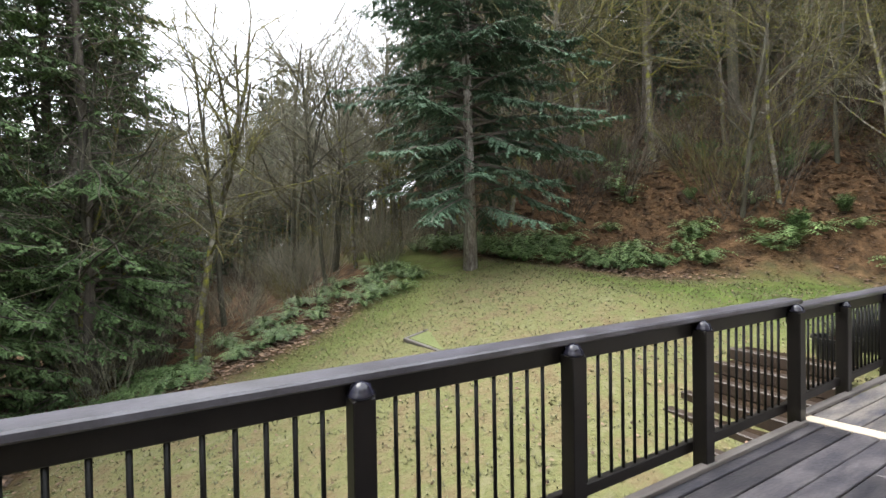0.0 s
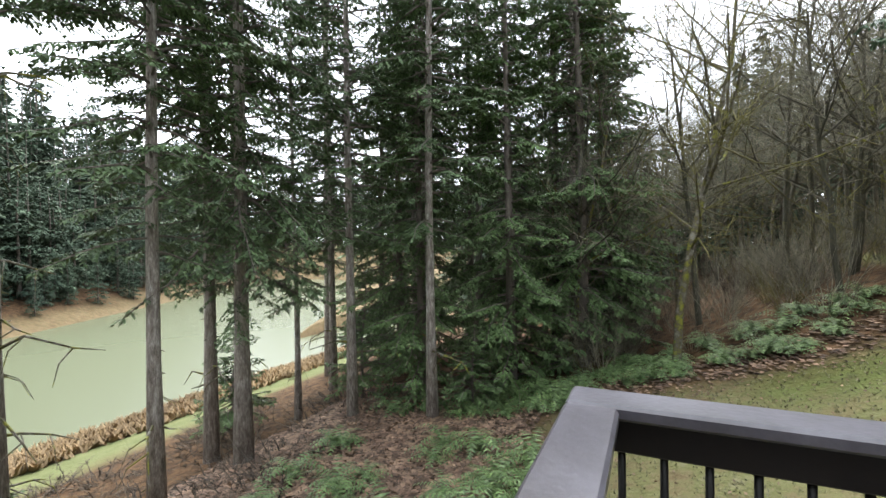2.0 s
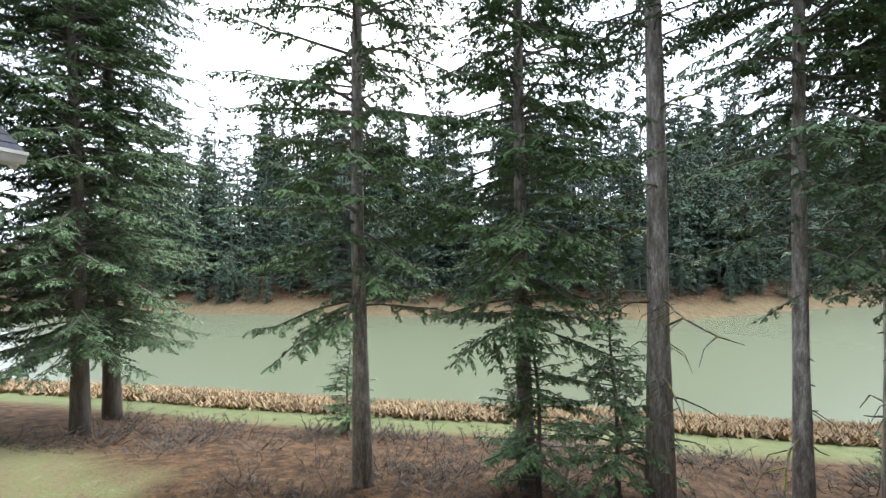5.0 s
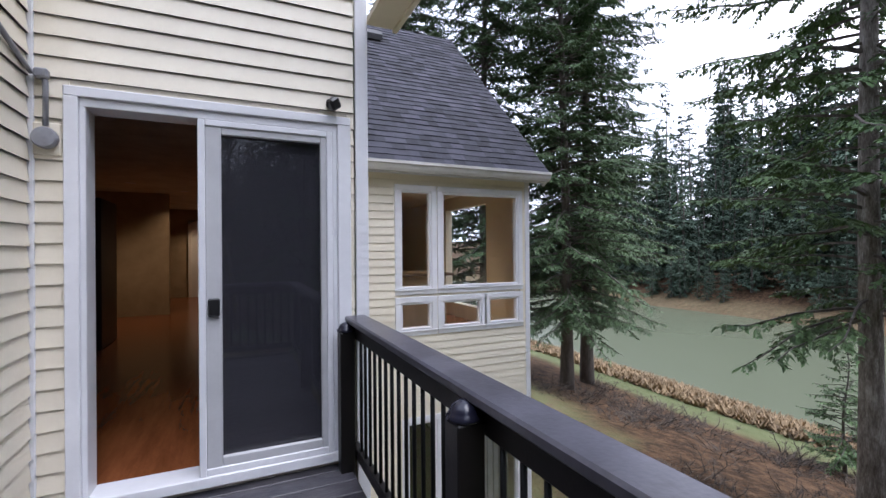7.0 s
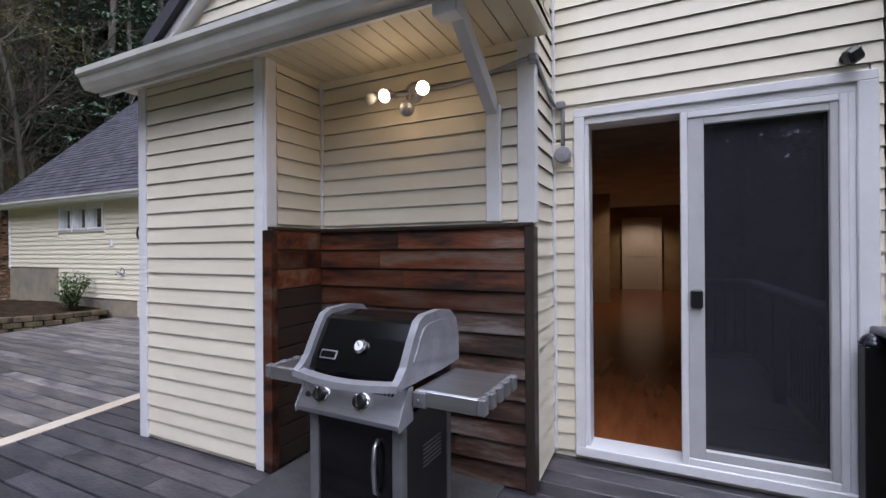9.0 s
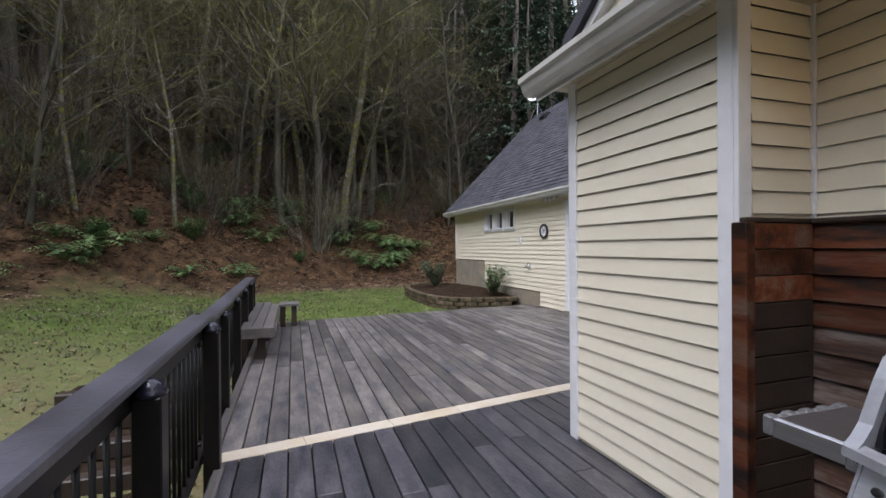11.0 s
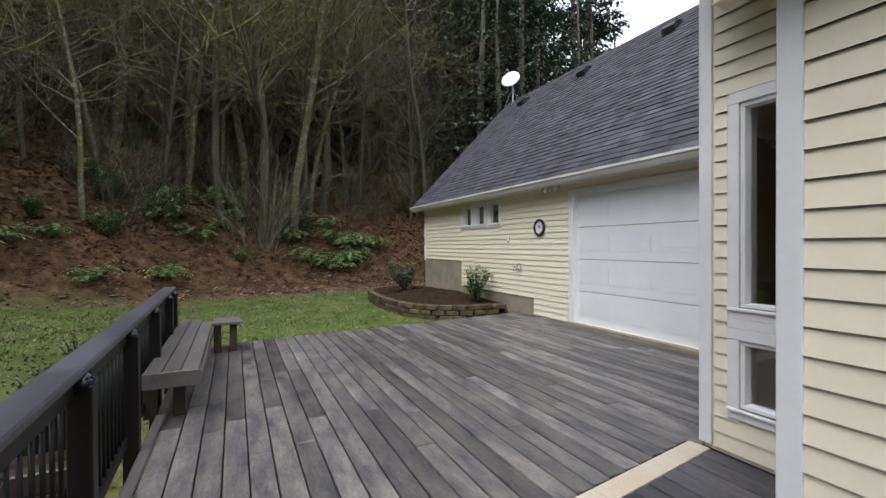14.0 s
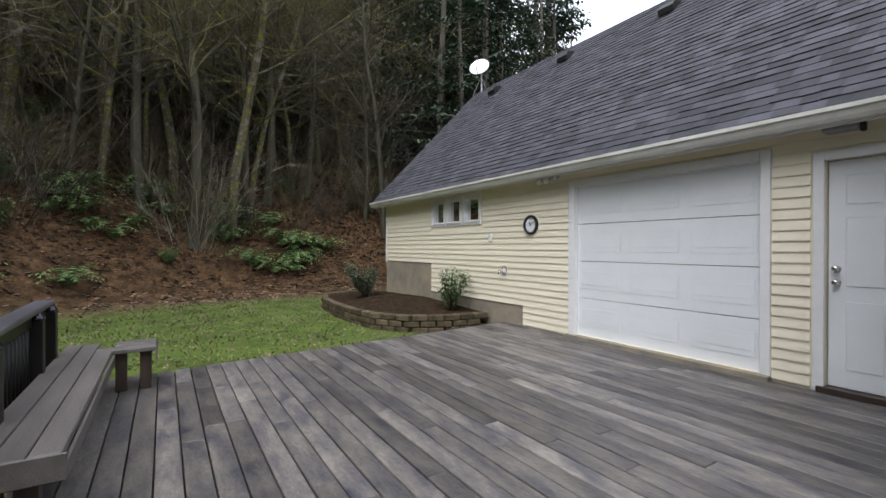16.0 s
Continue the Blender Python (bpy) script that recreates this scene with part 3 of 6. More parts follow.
def shingle_roof(name, label, x0, x1, y0, z0, y1, z1, step=0.135, tab=0.29, seed=1, rake=True):
    """A roof slope from the eave (y0, z0) to the ridge (y1, z1), in overlapping rows of tabs of uneven width."""
    r = random.Random(seed)
    roof = empty(name, label, "roof", kind="structure")
    run = Vector((0, y1 - y0, z1 - z0))
    length = run.length
    d = run.normalized()
    nrm = Vector((0, -d.z, d.y)) if d.y > 0 else Vector((0, d.z, -d.y))
    at = lambda x, s, h: Vector((x, y0, z0)) + d * s + nrm * h
    deck = Build()
    deck.add([at(x, s, h) for h in (-0.06, 0.0) for x, s in ((x0, 0), (x1, 0), (x1, length), (x0, length))], [(3, 2, 1, 0), (4, 5, 6, 7), (0, 1, 5, 4), (1, 2, 6, 5), (2, 3, 7, 6), (3, 0, 4, 7)])
    part("roof_deck", deck, SHINGLE, roof)
    rows = Build()
    s, k = -0.02, 0
    while s < length - 0.02:
        x = x0 - r.random() * tab
        while x < x1:
            w = tab * r.choice((0.5, 0.6, 0.75, 1.0))
            a, b = max(x, x0), min(x + w - 0.008, x1)
            if b - a > 0.02:
                lift = r.uniform(0.012, 0.022)
                drop = r.choice((0, 0, 0, 0.008))
                e = min(s + step + 0.03, length)
                rows.add([at(a, s - drop, 0.002), at(b, s - drop, 0.002), at(a, s - drop, lift), at(b, s - drop, lift), at(b, e, 0.004), at(a, e, 0.004)], [(0, 1, 3, 2), (2, 3, 4, 5)])
            x += w
        s += step
        k += 1
    tagged(part("shingles", rows, SHINGLE, roof), kind="stuff")
    if rake:
        fas = Build()
        for x in (x0, x1):
            fas.add([at(xx, ss, h) for h in (-0.22, -0.062) for xx, ss in ((x - 0.02, -0.03), (x + 0.02, -0.03), (x + 0.02, length), (x - 0.02, length))], [(3, 2, 1, 0), (4, 5, 6, 7), (0, 1, 5, 4), (1, 2, 6, 5), (2, 3, 7, 6), (3, 0, 4, 7)])
        part("rake_board", fas, WHITE, roof, "white rake boards")
    return roof


shingle_roof("roof_garage", "grey-blue asphalt shingle garage roof, steep", 3.4, 14.6, -2.93, 2.46, -6.36, 6.0, seed=2)
shingle_roof("roof_garage_back", "far slope of the garage roof", 3.4, 14.6, -9.8, 2.46, -6.36, 6.0, step=0.6, seed=3, rake=False)
shingle_roof("roof_wing", "grey-blue asphalt shingle roof of the wing", -4.44, -0.9, -3.28, 2.42, -6.5, 5.75, seed=4)
shingle_roof("roof_wing_back", "far slope of the wing roof", -4.44, -0.9, -9.6, 2.42, -6.5, 5.75, step=0.6, seed=5, rake=False)
shingle_roof("roof_porch", "grey asphalt shingle roof over the grill nook", 0.47, 3.36, 0.33, 2.50, -0.62, 2.98, seed=6, rake=False)
gutter("gutter_garage", 3.4, 14.62, -2.98, 2.32)
gutter("gutter_wing", -4.46, -1.1, -3.36, 2.30)
gutter("gutter_porch", 0.46, 3.40, 0.26, 2.37)


def soffits():
    def sheet(name, label, x0, y0, x1, y1, z, mat=SOFFIT):
        b = Build()
        n = int(round((x1 - x0) / 0.1))
        for i in range(n):
            b.box(x0 + (x1 - x0) * i / n, y0, z, x0 + (x1 - x0) * (i + 1) / n - 0.008, y1, z + 0.02)
        b.box(x0, y0, z + 0.01, x1, y1, z + 0.03)
        tagged(part(name, b, mat), label, "soffit", kind="structure")
    sheet("soffit_porch", "cream grooved soffit over the grill nook", 0.48, -0.39, 3.36, 0.27, 2.42)
    sheet("soffit_garage", "cream soffit under the garage eave", 3.4, GY, 14.6, -2.97, 2.36)
    sheet("soffit_wing", "cream soffit under the wing eave", -4.44, WY, -1.1, -3.35, 2.34)
    b = Build()
    for x0, x1, y, z in ((3.4, 14.62, -2.985, 2.30), (-4.46, -1.1, -3.365, 2.28), (0.47, 3.38, 0.255, 2.35)):
        b.box(x0, y - 0.022, z, x1, y, z + 0.16)
    tagged(part("trim_fascia", b, WHITE), "white fascia boards under the eaves", "trim", kind="structure")
    # eave over the west side of the door wall
    e = Build()
    e.box(-1.30, -0.95, 2.80, -1.12, -0.42, 2.84)
    e.box(-1.33, -0.95, 2.78, -1.30, -0.42, 2.96)
    e.box(-1.30, -0.44, 2.84, -1.12, -0.42, 3.00)
    tagged(part("trim_eave_west", e, SOFFIT), "cream boxed eave at the house corner", "trim", kind="structure")
    k = Build()
    q = wall_frame((gx0, -0.62), (0.4, -0.62))[0]
    k.prism([(-0.1, 3.0), (-0.1, 3.14), (2.3, 4.80), (2.3, 4.66)], 0.0, 0.10, q)
    tagged(part("trim_rake", k, WHITE), "white rake board of the gable", "trim", kind="structure")
    r = Build()
    r.prism([(-0.16, 3.05), (-0.16, 3.20), (2.3, 4.92), (2.3, 4.80)], -2.6, 0.16, q)
    tagged(part("roof_main", r, SHINGLE), "grey asphalt main roof slope", "roof", kind="structure")


soffits()


def overhead_door():
    m, _ = wall_frame((14.35, GY), (3.9, GY))
    d = empty("door_2", "white panelled overhead garage door, closed", "garage door", kind="structure")
    a, b = gu(8.02), gu(5.70)
    z0, z1 = 0.05, 2.14
    board_on("casing", m, [(a - 0.11, 0, z0 - 0.05, a, 0.03, z1 + 0.10), (b, 0, z0 - 0.05, b + 0.09, 0.03, z1 + 0.10), (a - 0.0, 0, z1, b, 0.03, z1 + 0.10)], WHITE, d)
    n = 4
    h = (z1 - z0) / n
    for i in range(n):
        q = Build()
        s, e = z0 + h * i, z0 + h * (i + 1) - 0.008
        q.box(a, -0.08, s, b, -0.045, e, m, 0.004)
        pw = (b - a) / 3
        for j in range(3):
            for k in range(1):
                x0, x1 = a + pw * j + 0.07, a + pw * (j + 1) - 0.07
                y0, y1 = s + 0.13, e - 0.13
                q.box(x0, -0.046, y0, x1, -0.041, y1, m, 0.004)
                q.box(x0 + 0.02, -0.042, y0 + 0.06, x1 - 0.02, -0.038, y1 - 0.06, m, 0.003)
        part("door_panel", q, DOORWHITE, d)
    board_on("jamb", m, [(a - 0.0, -0.13, z0, a + 0.012, 0.0, z1), (b - 0.012, -0.13, z0, b, 0.0, z1), (a, -0.13, z1 - 0.012, b, 0.0, z1)], WHITE, d)
    board_on("threshold", m, [(a - 0.1, -0.14, -0.06, b + 0.1, 0.10, 0.048)], CONCRETE, d, "stained concrete threshold")
    e = empty("door_3", "white panelled steel side door, closed", "door", kind="structure")
    a, b, z1 = gu(5.20), gu(4.36), 2.06
    board_on("casing", m, [(a - 0.08, 0, 0.0, a, 0.03, z1 + 0.08), (b, 0, 0.0, b + 0.08, 0.03, z1 + 0.08), (a, 0, z1, b, 0.03, z1 + 0.08)], WHITE, e)
    leaf = Build().box(a + 0.01, -0.09, 0.06, b - 0.01, -0.05, z1 - 0.01, m, 0.003)
    for x0 in (a + 0.13, a + 0.46):
        for y0, y1 in ((0.22, 0.82), (0.95, 1.55), (1.66, 1.92)):
            leaf.box(x0, -0.052, y0, x0 + 0.25, -0.042, y1, m, 0.008)
    leafo = part("door_leaf", leaf, DOORWHITE, e)
    for z in (0.98, 1.10):
        k = Build().lathe([(0.03, 0), (0.03, 0.008), (0.012, 0.012), (0.012, 0.03), (0.026, 0.04), (0.028, 0.055), (0.015, 0.066)], 16, m @ Matrix.Translation((a + 0.07, -0.05, z)) @ pose(0, 0, 0, -90, 0, 0))
        part("door_knob" if z < 1 else "deadbolt", k, CHROME, leafo, "brushed metal knob", smooth=True)
    board_on("threshold", m, [(a - 0.05, -0.14, 0.0, b + 0.05, 0.05, 0.055)], DARKWOOD, e)


overhead_door()


# ---- rooms behind the glass ----
def room(name, label, x0, y0, x1, y1, z0, z1, faces, wall=PLASTER, floor=FLOORWOOD):
    r = empty(name, label, "room", kind="structure")
    t = 0.06
    f = Build().box(x0, y0, z0 - t, x1, y1, z0)
    part("floor_boards", f, floor, r)
    c = Build().box(x0, y0, z1, x1, y1, z1 + t)
    part("room_ceiling", c, CEILW, r)
    b = Build()
    if "w" in faces:
        b.box(x0 - t, y0, z0, x0, y1, z1)
    if "e" in faces:
        b.box(x1, y0, z0, x1 + t, y1, z1)
    if "s" in faces:
        b.box(x0, y0 - t, z0, x1, y0, z1)
    part("room_walls", b, wall, r)
    return r


room("room_hall", "dim hall with a red oak floor behind the sliding door", -1.02, -12.2, 2.6, -1.03, 0.075, 2.5, "wes")
part("hall_partition", Build().box(0.92, -8.62, 0.075, 2.6, -8.5, 2.5), PLASTER, bpy.data.objects["room_hall"])
room("room_bay", "bay room behind the tall window", 2.7, -3.1, 4.06, -1.1, 0.075, 2.6, "ws")
room("room_kitchen", "warm lit kitchen in the wing", -4.15, -9.0, -1.16, -3.72, 0.05, 2.33, "es")
room("room_lower", "dim lower room of the wing", -4.15, -8.0, -1.16, -3.72, -2.6, -0.3, "wes")
room("room_garage", "dark garage interior", 4.0, -9.3, 14.2, -3.4, 0.0, 2.5, "wes", CONCRETE, CONCRETE)


def lamp(name, at, power, colour, radius=0.08):
    data = bpy.data.lights.new(name, "POINT")
    data.energy, data.color, data.shadow_soft_size = power, colour, radius
    ob = new(name, data)
    ob.location = at
    return ob

# ---- deck ----
def deck():
    r = random.Random(5)
    d = empty("floor_deck", "weathered grey-brown wet deck boards", "deck", kind="structure")
    step, w = 0.1435, 0.1345
    k = 0
    while True:
        y1 = 2.36 - k * step
        y0 = y1 - w
        if y1 < -3.2:
            break
        # the strip runs aslant between the two parts of the deck
        xs = 3.62 + (2.36 - y0) * 0.165
        spans = []
        if y1 > FLOOR_Y + 0.05:
            spans.append((-0.965, xs - 0.005))
        east_from = xs + 0.145 if y0 > -0.97 else 4.225
        spans.append((east_from, 9.02 + 0.10 * (2.36 - y0)))
        for a, b in spans:
            x = a
            while x < b - 0.05:
                e = min(b, x + r.uniform(0.8, 2.8))
                if b - e < 0.5:
                    e = b
                z = r.uniform(-0.0025, 0.0015)
                q = Build().box(x + 0.0015, y0, -0.035 + z, e - 0.0015, y1, z, None, 0.004)
                part("deck_board", q, WETDECK if a < 0 else DECK, d)
                x = e
        k += 1
    f = Build()
    f.box(-0.93, 2.34, -0.26, 3.66, 2.365, -0.04)
    f.box(-0.975, FLOOR_Y, -0.26, -0.93, 2.365, -0.045)
    f.box(3.66, 2.34, -0.26, 9.02, 2.365, -0.04)
    f.add([(9.03, 2.36, -0.25), (9.58, -3.2, -0.25), (9.60, -3.2, -0.25), (9.05, 2.36, -0.25), (9.03, 2.36, -0.036), (9.58, -3.2, -0.036), (9.60, -3.2, -0.036), (9.05, 2.36, -0.036)],
          [(3, 2, 1, 0), (4, 5, 6, 7), (0, 1, 5, 4), (1, 2, 6, 5), (2, 3, 7, 6), (3, 0, 4, 7)])
    f.box(-0.93, FLOOR_Y, -0.07, 9.0, 2.34, -0.045)
    part("joist_and_rim", f, DARKWOOD, d)
    for x in (-0.8, 0.9, 2.6, 4.4):
        for y in (0.9, 2.25):
            part("deck_post", Build().box(x - 0.06, y - 0.06, -3.0, x + 0.06, y + 0.06, -0.26, None, 0.006), DARKWOOD, d)
    s = empty("deck_strip", "bleached pale strip of boards across the deck", "trim", kind="structure")
    pts = [(3.62, 2.36), (4.20, -0.85)]
    m = Matrix.Translation((3.62, 2.36, 0)) @ pose(0, 0, 0, 0, 0, math.degrees(math.atan2(-3.22, 0.531)))
    x = 0.0
    for e in (0.55, 1.18, 1.75, 2.3, 3.34):
        part("strip_board", Build().box(x, 0.0, -0.03, e - 0.003, 0.14, 0.004, m, 0.003), STRIP, s)
        x = e
    b = Build().box(-0.93, 2.29, 0.001, 3.55, 2.345, 0.03, None, 0.004)
    part("edge_board", b, BENCHW, d)
    b = Build().box(3.70, 2.36, 0.001, 8.5, 2.42, 0.03, None, 0.004)
    part("edge_board", b, BENCHW, d)


deck()


def railing(name, label, p0, p1, posts, z_top, cap_w=0.145, baluster=0.0965, side=1, end_over=0.0, back=0.0):
    """A rail from p0 to p1 (inner side to the left when side is 1): posts with domes, cap, apron, bottom rail and thin balusters."""
    d = Vector((p1[0] - p0[0], p1[1] - p0[1], 0))
    length = d.length
    d.normalize()
    n = Vector((-d.y, d.x, 0)) * side
    m = Matrix(((d.x, n.x, 0, p0[0]), (d.y, n.y, 0, p0[1]), (0, 0, 1, 0), (0, 0, 0, 1)))
    rail = empty(name, label, "railing")
    cap = Build()
    cap.box(-end_over, -0.07, z_top - 0.038, length + end_over, cap_w - 0.085, z_top, m, 0.008)
    part("cap_rail", cap, CAPRAIL, rail, "broad wet dark cap board with sky sheen in its colour")
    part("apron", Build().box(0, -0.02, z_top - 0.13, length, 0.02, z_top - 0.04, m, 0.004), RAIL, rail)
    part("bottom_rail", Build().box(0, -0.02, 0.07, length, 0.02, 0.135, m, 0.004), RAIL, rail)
    bal = Build().tube([(0, 0, 0.13), (0, 0, z_top - 0.125)], 0.0095, 8).mesh("baluster", True)
    u = 0.06
    while u < length - 0.02:
        if all(abs(u - q) > 0.05 for q in posts):
            o = part("baluster", bal, IRON, rail)
            o.matrix_local = m @ Matrix.Translation((u, 0, 0))
        u += baluster
    for q in posts:
        p = part("post", Build().box(q - 0.044, 0.021 - back, -0.25, q + 0.044, 0.109 - back, z_top - 0.085, m, 0.005), RAIL, rail)
        dome = Build().lathe([(0.052, 0), (0.055, 0.012), (0.046, 0.02), (0.044, 0.028), (0.036, 0.042), (0.02, 0.053), (0.004, 0.057)], 18, m @ Matrix.Translation((q, 0.066 - back, z_top - 0.085)))
        part("post_dome", dome, CAPBALL, p, "glossy dome cap", smooth=True)
    return rail


railing("deck_railing", "dark painted deck railing with thin black balusters", (-1.0, 2.405), (3.58, 2.42), [1.15, 2.225, 3.32, 4.52], 0.915, side=-1, end_over=0.07)
railing("deck_railing", "dark painted deck railing beside the sliding door", (-1.0, -0.84), (-1.0, 2.33), [0.06, 1.60], 0.915, side=-1)
railing("lower_railing", "slightly lower dark deck railing along the bench", (3.63, 2.45), (8.48, 2.56), [0.97, 2.07, 3.17, 4.27, 4.78], 0.85, side=-1, end_over=0.02, back=0.03)


def bench():
    b = empty("deck_bench", "weathered grey L-shaped plank bench beside the railing", "bench")
    for i in range(3):
        part("seat_plank", Build().box(6.22, 2.12 + i * 0.125, 0.345, 8.46 if i == 0 else 8.9, 2.12 + i * 0.125 + 0.119, 0.385, None, 0.005), BENCHW, b)
    for i in range(3):
        part("seat_plank", Build().box(8.47 + i * 0.145, 1.80, 0.345, 8.47 + i * 0.145 + 0.14, 2.115 if i else 2.24, 0.385, None, 0.005), BENCHW, b)
    part("fascia", Build().box(6.20, 2.10, 0.265, 6.218, 2.49, 0.384, None, 0.003), BENCHW, b)
    part("fascia", Build().box(6.22, 2.10, 0.265, 8.46, 2.118, 0.343, None, 0.003), BENCHW, b)
    part("fascia", Build().box(8.47, 1.79, 0.265, 8.92, 1.808, 0.343, None, 0.003), BENCHW, b)
    for x, y in ((6.34, 2.22), (7.4, 2.22), (8.52, 2.02), (8.52, 1.84), (8.80, 1.84), (6.34, 2.42), (7.4, 2.42), (8.80, 2.42)):
        part("leg", Build().box(x, y, 0.0, x + 0.085, y + 0.085, 0.345, None, 0.004), DARKWOOD, b)


bench()

# ---- ground and water ----
def smooth_step(a, b, x):
    t = min(1.0, max(0.0, (x - a) / (b - a)))
    return t * t * (3 - 2 * t)


FALL = ([-400, -120, -60, -50, -46, -43.5, -40, -30, -20, -18.4, -17.2, -15, -13, -8, -4, 7.5, 400],
        [18, 6, -1.8, -2.6, -4.2, -5.3, -6.6, -7.2, -6.4, -5.2, -4.6, -4.35, -3.9, -2.95, -2.6, -0.13, -0.13])


def hill_reach(x, y):
    return 0.82 * x + (0.5 if y > 0 else 0.12) * y - 13.2 - 0.7 * math.sin(y * 0.33 + 1)


def ground_z(x, y):
    bend = max(0.0, y - 15) * 0.55 if x < -24 else 0.0
    z = float(np.interp(x + bend, FALL[0], FALL[1]))
    if x < -8:
        z = max(z, -9.0 + 11.0 * smooth_step(66, 86, y))
    s = min(30.0, hill_reach(x, y)) * smooth_step(-0.25, 0.75, (x - 0.36 * max(y, 0)) / (6 + 0.5 * max(y, 0)))
    if s > 0:
        z += 0.72 * s * smooth_step(0, 4, s) if s < 60 else 37
    z += 0.11 * max(0.0, min(y, 16.0) - 3.5) * smooth_step(-3, 6, x) * (1 - smooth_step(14, 24, x))
    n = Vector((x * 0.16, y * 0.16, 0.3))
    rough = 0.12 + 0.5 * smooth_step(0, 6, s)
    if x > 3 and s < 0:
        rough *= 0.35
    z += rough * noise.noise(n) + 0.03 * noise.noise(n * 7)
    if -1.6 < x < 9.7 and -4 < y < 2.6:
        z = min(z, -0.30)
    # leaf covered slope beside the lake trees
    return z


def ground_cover(x, y):
    """Shares of forest litter, green path, dry bank and bright lawn."""
    s = hill_reach(x, y)
    w = 1.5 * noise.noise(Vector((x * 0.25, y * 0.25, 5)))
    litter = smooth_step(-0.8, 0.8, s + w)
    if x < 5:
        litter = max(litter, smooth_step(-0.7, 0.7, y - (11.2 + 0.25 * x) + 0.7 * w))
    if x < -1:
        litter = max(litter, smooth_step(-0.8, 0.8, (-2.4 if y > 4 else -5.2) - x + 0.8 * w) if y > -5 else smooth_step(-0.8, 0.8, -8.8 - x + 0.8 * w))
    path = smooth_step(-16.3, -15.9, x + 0.2 * w) * (1 - smooth_step(-14.0, -13.5, x + 0.2 * w))
    bank = smooth_step(-19.5, -18.7, x) * (1 - smooth_step(-16.6, -15.9, x + 0.4 * w))
    if x < -24:
        b = x + max(0.0, y - 15) * 0.55
        bank = 0.35 * smooth_step(-47, -45, b)
        litter = 1.0
    litter *= (1 - path) * (1 - bank)
    green = smooth_step(5.5, 10.0, x + 0.6 * y * (y < 0) + w) * (1 - litter)
    if y > 9 and x > 1 and litter < 0.5:
        green = max(green, 0.7 * smooth_step(9, 11.5, y + w))
    return litter, path, bank, green


def make_ground():
    def steps(lo, hi, fine, far):
        inner = list(np.arange(lo, hi + 0.01, fine))
        out, d, p = [], fine, inner[-1]
        while p < far:
            d *= 1.35
            p += d
            out.append(p)
        left, d, p = [], fine, inner[0]
        while p > -far:
            d *= 1.35
            p -= d
            left.append(p)
        return left[::-1] + inner + out
    xs, ys = steps(-50, 36, 0.7, 900), steps(-34, 44, 0.7, 900)
    b = Build()
    cover = []
    for y in ys:
        for x in xs:
            b.v.append((x, y, ground_z(x, y)))
            cover.append(ground_cover(x, y))
    n = len(xs)
    for j in range(len(ys) - 1):
        for i in range(n - 1):
            k = j * n + i
            b.f.append((k, k + 1, k + n + 1, k + n))
    me = b.mesh("ground", True)
    for i, name in enumerate(("litter", "path", "bank", "green")):
        at = me.attributes.new(name, "FLOAT", "POINT")
        at.data.foreach_set("value", [c[i] for c in cover])
    m = bpy.data.materials.new("lawn_litter_and_bank")
    m.use_nodes = True
    nd, l = m.node_tree.nodes, m.node_tree.links
    bs = nd["Principled BSDF"]
    bs.inputs["Roughness"].default_value = 0.95
    bs.inputs["Specular IOR Level"].default_value = 0.15
    tc = nd.new("ShaderNodeTexCoord")

    def ramped(scale, stops, detail=6, rough=0.6):
        t, r = nd.new("ShaderNodeTexNoise"), nd.new("ShaderNodeValToRGB")
        t.inputs["Scale"].default_value, t.inputs["Detail"].default_value, t.inputs["Roughness"].default_value = scale, detail, rough
        l.new(tc.outputs["Object"], t.inputs["Vector"])
        l.new(t.outputs[0], r.inputs[0])
        el = r.color_ramp.elements
        while len(el) < len(stops):
            el.new(0.5)
        for e, (p, c) in zip(el, stops):
            e.position, e.color = p, (*c, 1)
        return r.outputs[0]

    def mixed(fac, a, b_):
        q = nd.new("ShaderNodeMix")
        q.data_type = "RGBA"
        if isinstance(fac, str):
            at = nd.new("ShaderNodeAttribute")
            at.attribute_name = fac
            l.new(at.outputs["Fac"], q.inputs[0])
        else:
            l.new(fac, q.inputs[0])
        l.new(a, q.inputs[6])
        l.new(b_, q.inputs[7])
        return q.outputs[2]
    lawn = ramped(2.2, [(0.30, (0.12, 0.085, 0.048)), (0.43, (0.165, 0.14, 0.075)), (0.55, (0.14, 0.145, 0.062)), (0.70, (0.20, 0.18, 0.11))], 8, 0.7)
    bright = ramped(1.6, [(0.3, (0.05, 0.055, 0.02)), (0.5, (0.07, 0.105, 0.02)), (0.7, (0.12, 0.145, 0.04))], 8, 0.7)
    floor = ramped(3.0, [(0.30, (0.012, 0.008, 0.004)), (0.43, (0.045, 0.028, 0.016)), (0.56, (0.10, 0.058, 0.03)), (0.72, (0.175, 0.11, 0.065))], 9, 0.75)
    track = ramped(2.0, [(0.3, (0.085, 0.10, 0.04)), (0.7, (0.13, 0.14, 0.065))])
    dry = ramped(1.8, [(0.3, (0.08, 0.05, 0.03)), (0.5, (0.19, 0.135, 0.08)), (0.7, (0.28, 0.215, 0.13))], 8, 0.7)
    col = mixed("green", lawn, bright)
    col = mixed("litter", col, floor)
    col = mixed("path", col, track)
    col = mixed("bank", col, dry)
    l.new(col, bs.inputs["Base Color"])
    t = nd.new("ShaderNodeTexNoise")
    t.inputs["Scale"].default_value, t.inputs["Detail"].default_value = 14, 8
    l.new(tc.outputs["Object"], t.inputs["Vector"])
    bp = nd.new("ShaderNodeBump")
